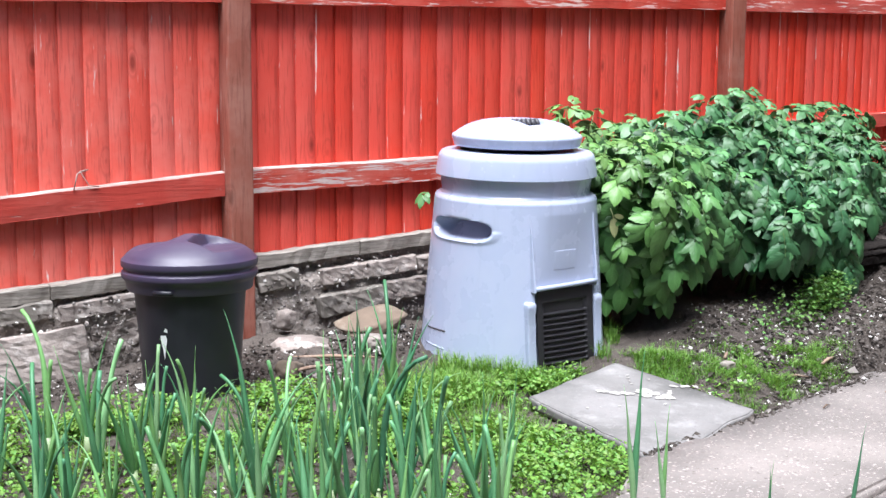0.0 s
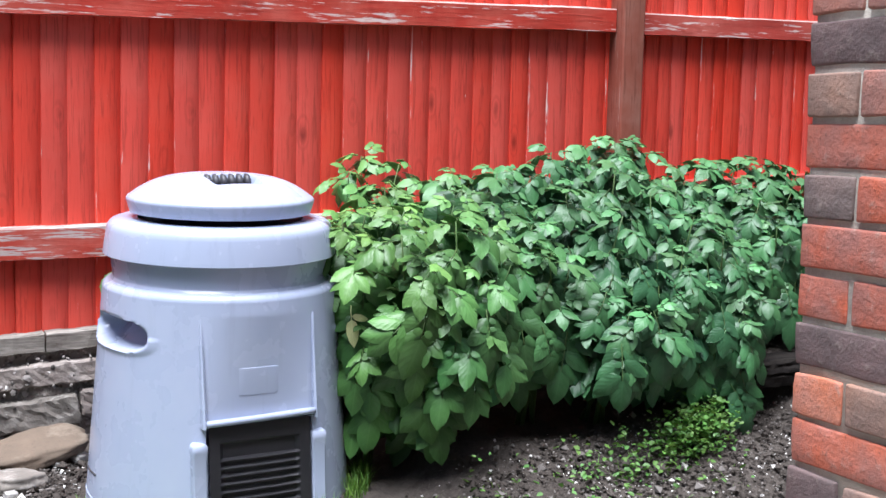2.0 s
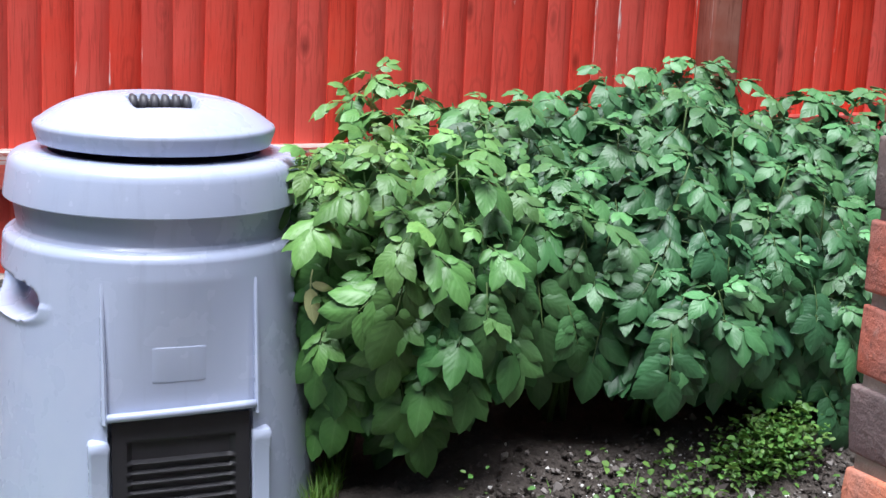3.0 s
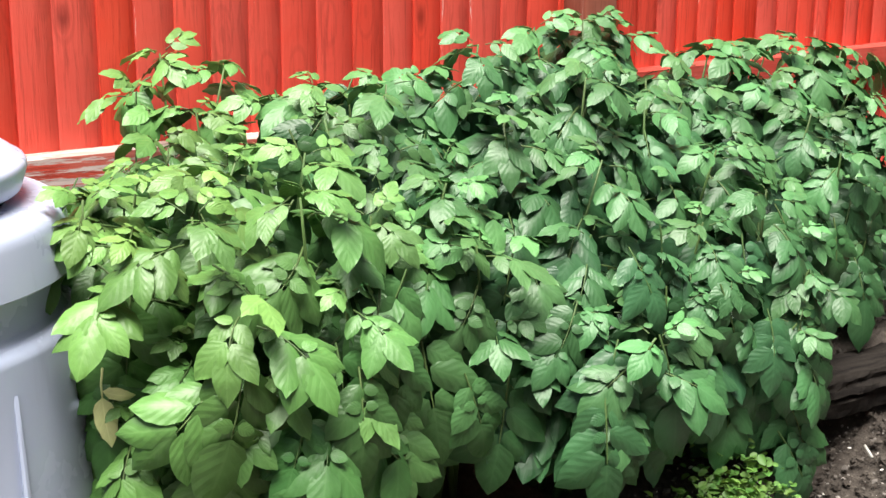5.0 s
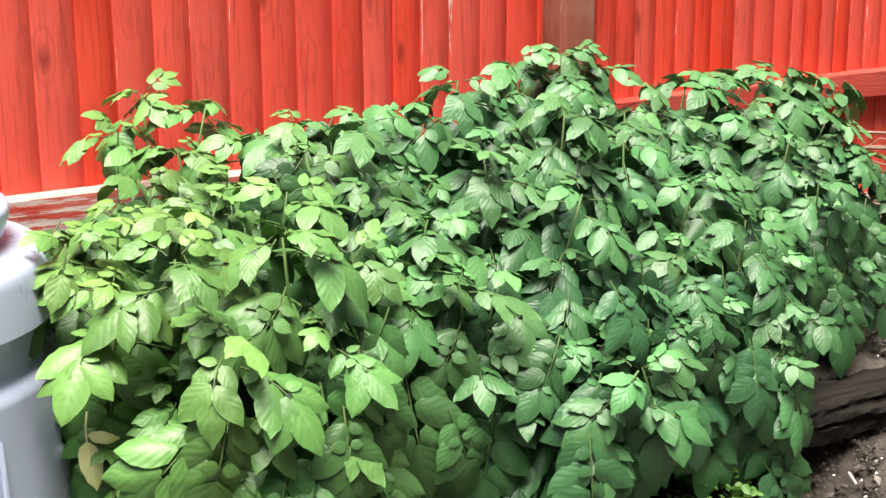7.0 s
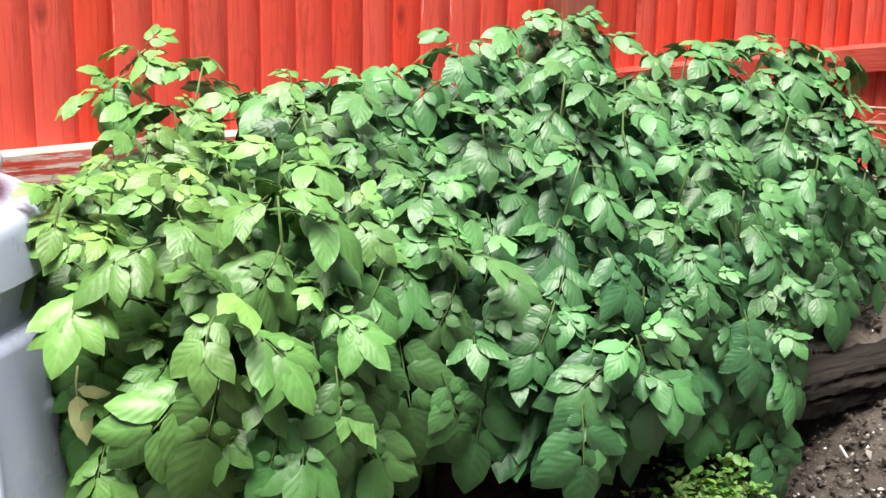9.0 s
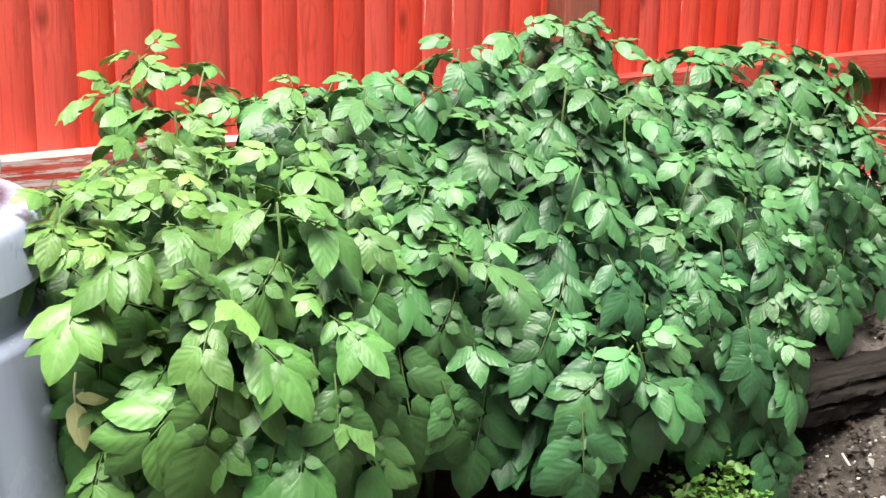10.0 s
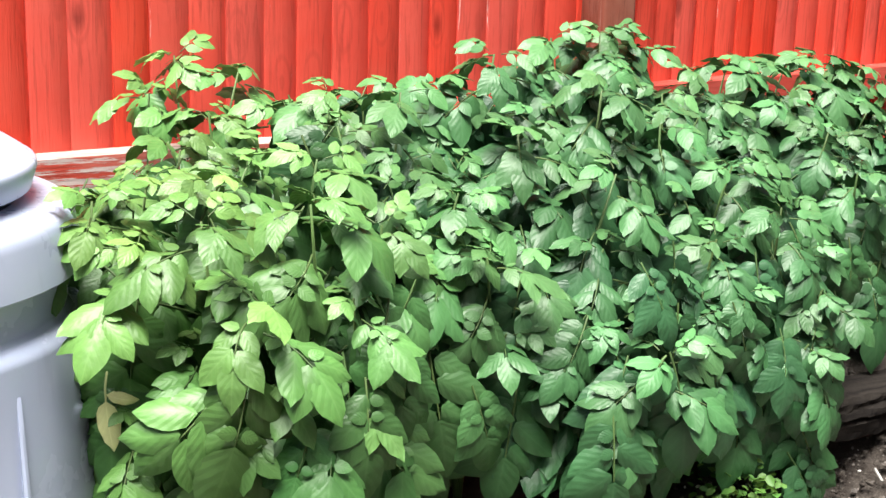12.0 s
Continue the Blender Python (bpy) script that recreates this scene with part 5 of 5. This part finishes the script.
def onion(x, y, leaves, size=1.0, pool=None):
    root = tagged(new("onion_plant"), "green onion plant with upright hollow leaves, tops cut off", "onion plant", "rows of onions")
    root.location = (x, y, ground_z(x, y) - 0.015)
    bm = bmesh.new()
    tube(bm, [(0, 0, -0.02), (0, 0, 0.02), (0, 0, 0.06)], [0.016, 0.014, 0.011], 8)
    part("bulb_neck", bm, M_ONION, root).color = (0.32, 0.40, 0.22, 1)
    for k in range(leaves):
        ob = part_mesh("leaf", q.choice(pool or ONION), M_ONION, root)
        ob.matrix_basis = pose(q.uniform(-0.008, 0.008), q.uniform(-0.008, 0.008), 0.03, 0, 0, k * 360 / leaves + q.uniform(-40, 40)) @ Matrix.Scale(size * q.uniform(0.7, 1.15), 4)
        ob.color = q.choice(ONION_TINTS)
    return root


for row, (x0, y0, x1, y1, n) in enumerate(((0.55, 3.70, 1.35, 3.52, 6), (0.62, 3.40, 1.95, 3.12, 13), (1.75, 3.36, 2.12, 3.55, 6), (0.75, 3.12, 2.05, 2.84, 14), (1.05, 2.84, 1.82, 2.63, 10), (1.35, 2.52, 1.75, 2.42, 4))):
    for k in range(n):
        u = (k + q.uniform(-0.2, 0.2)) / max(1, n - 1)
        onion(x0 + (x1 - x0) * u + q.uniform(-0.04, 0.04), y0 + (y1 - y0) * u + q.uniform(-0.05, 0.05), q.choice((4, 5, 6, 7)), q.uniform(0.78, 1.06) if x0 < 1.7 else 1.02, STRAIGHT + ONION[:4] if row > 3 else None)
for x, y, leaves, size in ((2.20, 2.41, 2, 1.0), (2.27, 2.36, 2, 0.95), (2.52, 2.20, 2, 0.6), (2.72, 2.09, 1, 0.6)):
    onion(x, y, leaves, size, STRAIGHT)

# ---- grass, weeds, grit ----
def scatter(n, patches, seed, patchy=True):
    """Places in soft-edged oval patches (x, y, radius x, radius y, turn, weight)."""
    g = random.Random(seed)
    total = sum(p[5] for p in patches)
    out = []
    while len(out) < n:
        pick = g.random() * total
        for p in patches:
            pick -= p[5]
            if pick <= 0:
                break
        a, d = g.uniform(0, 2 * math.pi), math.sqrt(g.random()) * (1 + 0.25 * g.gauss(0, 1))
        u, v, t = p[2] * d * math.cos(a), p[3] * d * math.sin(a), radians(p[4])
        x, y = p[0] + u * math.cos(t) - v * math.sin(t), p[1] + u * math.sin(t) + v * math.cos(t)
        # keep off slab and path
        sx, sy = x - 2.92, y - 3.25
        on_slab = sy < 0.352 + 0.325 * sx and sy > -0.36 + 0.36 * sx - 0.03 and sx > -0.295 and sx < 0.372 - 0.13 * (sy + 0.235)
        on_path = y < 2.82 + 0.262 * (x - 2.57) and x > 2.5
        if on_slab or on_path or (patchy and (noise.noise((x * 4.3, y * 4.3, seed)) < -0.16 or noise.noise((x * 12, y * 12, seed + 3.5)) < -0.20)):
            continue
        if math.hypot(x - 2.985, y - 4.14) < 0.40 or math.hypot(x - 1.575, y - 4.2) < 0.18 or y > 4.62:
            continue
        out.append((x, y))
    return out


def blades(places, lo, hi, width, seed, lean=0.5):
    g = random.Random(seed)
    verts, faces = [], []
    for x, y in places:
        h, a, t = g.uniform(lo, hi), g.uniform(0, 2 * math.pi), g.uniform(0.1, lean)
        dx, dy = math.cos(a), math.sin(a)
        z, b = ground_z(x, y) - 0.015, len(verts)
        w = width * g.uniform(0.7, 1.3)
        for u in (0.0, 0.4, 0.75):
            off, up = h * t * u * u * 1.3, h * u * (1 - 0.25 * t * u)
            ww = w * (1 - 0.6 * u)
            verts += [(x + dx * off - dy * ww, y + dy * off + dx * ww, z + up), (x + dx * off + dy * ww, y + dy * off - dx * ww, z + up)]
        verts.append((x + dx * h * t * 1.35, y + dy * h * t * 1.35, z + h * (1 - 0.28 * t)))
        faces += [(b, b + 1, b + 3, b + 2), (b + 2, b + 3, b + 5, b + 4), (b + 4, b + 5, b + 6)]
    me = bpy.data.meshes.new("grass")
    me.from_pydata(verts, [], faces)
    return me


GRASS_PATCHES = [(2.48, 3.72, 0.38, 0.22, 10, 8.0), (2.75, 3.70, 0.30, 0.08, 14, 1.4), (2.30, 3.50, 0.32, 0.22, 0, 1.6), (3.55, 3.38, 0.46, 0.20, 16, 4.2), (3.34, 3.58, 0.18, 0.14, 0, 2.2), (3.72, 3.26, 0.44, 0.10, 16, 2.4), (3.95, 3.45, 0.34, 0.16, 20, 3.0), (2.30, 3.05, 0.30, 0.32, 0, 4.0), (1.6, 3.70, 0.7, 0.30, -8, 2.6), (1.0, 3.35, 0.5, 0.4, 0, 1.6), (2.45, 2.90, 0.15, 0.1, 0, 0.4)]
tagged(part_mesh("grass", blades(scatter(24000, GRASS_PATCHES, 4), 0.012, 0.050, 0.0016, 6, 1.3), M_GRASS), "bright green short grass round the slab and composter", "grass", kind="stuff")
foot = [(2.985 + d * math.cos(a), 4.14 + d * math.sin(a)) for a, d in ((q.uniform(-2.9, -0.2), q.uniform(0.405, 0.46)) for _ in range(1500)) if noise.noise((a * 5, 0.3, 0.7)) > -0.15 and not -2.05 < a < -1.15]
tagged(part_mesh("grass", blades(foot, 0.03, 0.10, 0.0018, 26, 0.6), M_GRASS), "green grass growing up round the foot of the composter", "grass", kind="stuff")
tagged(part_mesh("grass", blades(scatter(5200, GRASS_PATCHES[:2], 14), 0.035, 0.085, 0.0016, 16, 0.9), M_GRASS), "longer green grass tufts against the composter", "grass", kind="stuff")


def weeds(places, lo, hi, seed, tall=0.05):
    """Small round-leaved weeds: leaves of six corners on short stalks."""
    g = random.Random(seed)
    verts, faces = [], []
    for x, y in places:
        z0 = ground_z(x, y) - 0.005
        for _ in range(g.choice((2, 3, 4))):
            s, a = g.uniform(lo, hi), g.uniform(0, 2 * math.pi)
            c = Vector((x + g.uniform(-0.02, 0.02), y + g.uniform(-0.02, 0.02), z0 + g.uniform(0.005, tall)))
            tilt = Euler((g.uniform(-0.7, 0.7), g.uniform(-0.7, 0.7), a)).to_matrix()
            b = len(verts)
            for k in range(6):
                t = 2 * math.pi * k / 6
                v = Vector((math.cos(t) * s * (1.25 if k == 0 else 1.0), math.sin(t) * s * 0.8, 0.25 * s * (k in (1, 2, 4, 5)) - 0.2 * s * (k == 0)))
                verts.append(tuple(c + tilt @ v))
            faces += [(b, b + 1, b + 2, b + 3), (b, b + 3, b + 4, b + 5)]
    me = bpy.data.meshes.new("weeds")
    me.from_pydata(verts, [], faces)
    return me


WEED_PATCHES = [(1.05, 3.78, 0.5, 0.28, -8, 2.4), (1.85, 3.85, 0.3, 0.15, 0, 0.6), (1.55, 3.62, 0.75, 0.32, -8, 3.0), (2.05, 3.25, 0.45, 0.40, 0, 2.6), (2.45, 3.62, 0.30, 0.20, 0, 0.35), (1.0, 3.3, 0.55, 0.45, 0, 2.2), (1.9, 2.75, 0.5, 0.3, 0, 1.6), (2.80, 3.66, 0.30, 0.05, 16, 0.8), (2.40, 2.95, 0.2, 0.25, 0, 1.0), (3.55, 3.33, 0.4, 0.12, 18, 0.2)]
tagged(part_mesh("weeds", weeds(scatter(5600, WEED_PATCHES, 5), 0.004, 0.0105, 9, 0.055), M_CLOVER), "low bright green clover and chickweed between the onions", "weeds", kind="stuff")
clump = [(4.42 + r.gauss(0, 0.062), 3.70 + r.gauss(0, 0.035)) for _ in range(230)] + [(4.50 + r.gauss(0, 0.05), 3.72 + r.gauss(0, 0.04)) for _ in range(90)] + [(4.18 + r.gauss(0, 0.09), 3.66 + r.gauss(0, 0.04)) for _ in range(40)] + [(r.uniform(3.6, 4.5), r.uniform(3.45, 3.72)) for _ in range(60)] + [(4.66 + r.gauss(0, 0.04), 3.42 + r.gauss(0, 0.02)) for _ in range(20)]
tagged(part_mesh("weed_clump", weeds(clump, 0.005, 0.012, 19, 0.125), M_WEED), "small leafy green weeds under the potato plants", "weeds", kind="stuff")


def chips(places, lo, hi, seed, level=-1.0):
    g = random.Random(seed)
    verts, faces = [], []
    for x, y in places:
        s = g.uniform(lo, hi) * (1 + 1.2 * g.random() ** 6)
        z, b = max(level, ground_z(x, y)) - 0.006, len(verts)
        turn = Euler((g.uniform(0, 6), g.uniform(0, 6), g.uniform(0, 6))).to_matrix()
        for v in ((1, 0, 0), (-1, 0.2, 0), (0, 0.8, 0.1), (0.1, -0.9, 0), (0, 0.1, 0.6), (0, 0, -0.6)):
            p = turn @ (Vector(v) * s * g.uniform(0.7, 1.25))
            verts.append((x + p.x, y + p.y, z + p.z * 0.7 + s * 0.35))
        faces += [(b + 4, b, b + 2), (b + 4, b + 2, b + 1), (b + 4, b + 1, b + 3), (b + 4, b + 3, b), (b + 5, b + 2, b), (b + 5, b + 1, b + 2), (b + 5, b + 3, b + 1), (b + 5, b, b + 3)]
    me = bpy.data.meshes.new("grit")
    me.from_pydata(verts, [], faces)
    return me


GRIT_PATCHES = [(4.1, 3.52, 0.85, 0.34, 10, 3.5), (4.0, 3.68, 0.45, 0.16, 5, 1.8), (4.75, 3.58, 0.60, 0.28, 12, 2.2), (5.4, 3.72, 0.6, 0.25, 8, 0.7), (2.3, 4.38, 0.4, 0.20, 0, 2.6), (1.2, 4.35, 0.6, 0.2, 0, 1.0), (3.7, 3.20, 0.7, 0.05, 17, 1.2), (5.3, 4.2, 0.5, 0.25, 0, 1.2), (1.9, 4.05, 0.35, 0.2, 0, 0.8), (1.8, 3.2, 0.8, 0.5, 0, 0.8)]
tagged(part_mesh("grit", chips(scatter(6500, GRIT_PATCHES, 7, False), 0.002, 0.0065, 3), M_GRIT, flat=True), "pale stone chips and grit strewn on the soil", "gravel", kind="stuff")
tagged(part_mesh("soil_crumbs", chips(scatter(5200, GRIT_PATCHES + [(1.6, 3.3, 0.9, 0.6, 0, 2.0)], 27, False), 0.004, 0.013, 13), M_SOIL, flat=True), "dark crumbs and small clods of soil", "soil", kind="stuff")
tagged(part_mesh("grit", chips(scatter(120, GRIT_PATCHES, 17, False), 0.010, 0.022, 5), M_GRIT, flat=True), "larger loose stones strewn on the soil", "gravel", kind="stuff")

edge = []
for _ in range(900):
    x = r.uniform(2.62, 5.0)
    edge.append((x, 2.825 + 0.255 * (x - 2.57) + 0.012 * noise.noise((x * 7, 0.4, 0.1)) - abs(r.gauss(0, 0.022)) + 0.012))
tagged(part_mesh("soil_crumbs", chips(edge, 0.003, 0.011, 23, -0.047), M_SOIL, flat=True), "crumbs of soil and grit spilt over the edge of the path", "soil", kind="stuff")
tagged(part_mesh("grit", chips(edge[::4], 0.003, 0.009, 24, -0.045), M_GRIT, flat=True), "loose grit along the edge of the path", "gravel", kind="stuff")

# ---- brushwood on the raised bed ----
pile = tagged(new("brushwood_pile"), "tangle of dry brown prunings on the raised bed", "brushwood")
for k in range(190):
    a, b = Vector((r.uniform(5.45, 6.55), r.uniform(4.05, 4.62), 0)), r.uniform(0, math.pi)
    heap = smooth(a.x, 5.35, 5.8) * (0.35 + 0.65 * smooth(a.y, 4.0, 4.5))
    a.z = ground_z(a.x, a.y) + r.uniform(0.02, 0.44) * heap
    ln = r.uniform(0.25, 0.8)
    d = Vector((math.cos(b), 0.6 * math.sin(b), r.uniform(-0.25, 0.3)))
    pts = [a + d * ln * (u - 0.5) + Vector((r.uniform(-0.03, 0.03), r.uniform(-0.03, 0.03), r.uniform(-0.03, 0.04))) for u in (0, 0.25, 0.5, 0.75, 1)]
    pts = [Vector((min(6.60, p.x), min(4.68, p.y), max(ground_z(p.x, p.y), min(0.84 + 0.12 * (p.y - 4.45) / 0.3, p.z)))) for p in pts]
    bm = bmesh.new()
    w = r.uniform(0.002, 0.006)
    tube(bm, pts, [w, w * 0.9, w * 0.8, w * 0.6, w * 0.3], 5)
    part("twig", bm, M_DRY, pile)
bm = bmesh.new()
tube(bm, [(5.55, 3.98, 0.52), (5.62, 3.86, 0.38), (5.66, 3.76, 0.22)], [0.006, 0.007, 0.005], 7)
tagged(part("stick", bm, M_SPILT), "pale bare stick leaning on the timber edging", "stick")
for x, y, a, ln in ((2.16, 4.20, -30, 0.34), (2.02, 4.12, 10, 0.22), (3.62, 3.50, 40, 0.12), (3.60, 2.95, 20, 0.06), (4.0, 2.98, -20, 0.05), (4.07, 3.36, 25, 0.16), (3.80, 3.28, -35, 0.09)):
    bm = bmesh.new()
    d = Vector((math.cos(radians(a)), math.sin(radians(a)), 0)) * ln / 2
    c = Vector((x, y, max(ground_z(x, y), -0.05 if y < 3.1 else -1) + 0.008))
    tube(bm, [c - d, c + Vector((0, 0, 0.006)), c + d], [min(0.006, ln * 0.05), min(0.008, ln * 0.06), min(0.005, ln * 0.03)], 6)
    tagged(part("stick", bm, M_DRY), "short dry brown stick lying on the ground", "stick", "sticks on the ground")
bm = bmesh.new()
tube(bm, [(4.9, 3.79, 0.242), (4.892, 3.76, 0.226)], [0.003, 0.004], 5)
tagged(part("splinter", bm, M_SPILT), "pale wood splinter on dark soil by the timber edging", "splinter")
# dead tendril on the left rail
bm = bmesh.new()
tube(bm, [(1.30, 4.742, 0.735), (1.315, 4.738, 0.80), (1.36, 4.74, 0.815), (1.325, 4.74, 0.81), (1.36, 4.742, 0.752), (1.40, 4.743, 0.745)], [0.003] * 6, 6)
tagged(part("tendril", bm, M_RAILTOP), "pale dry tendril caught on the fence rail", "tendril")
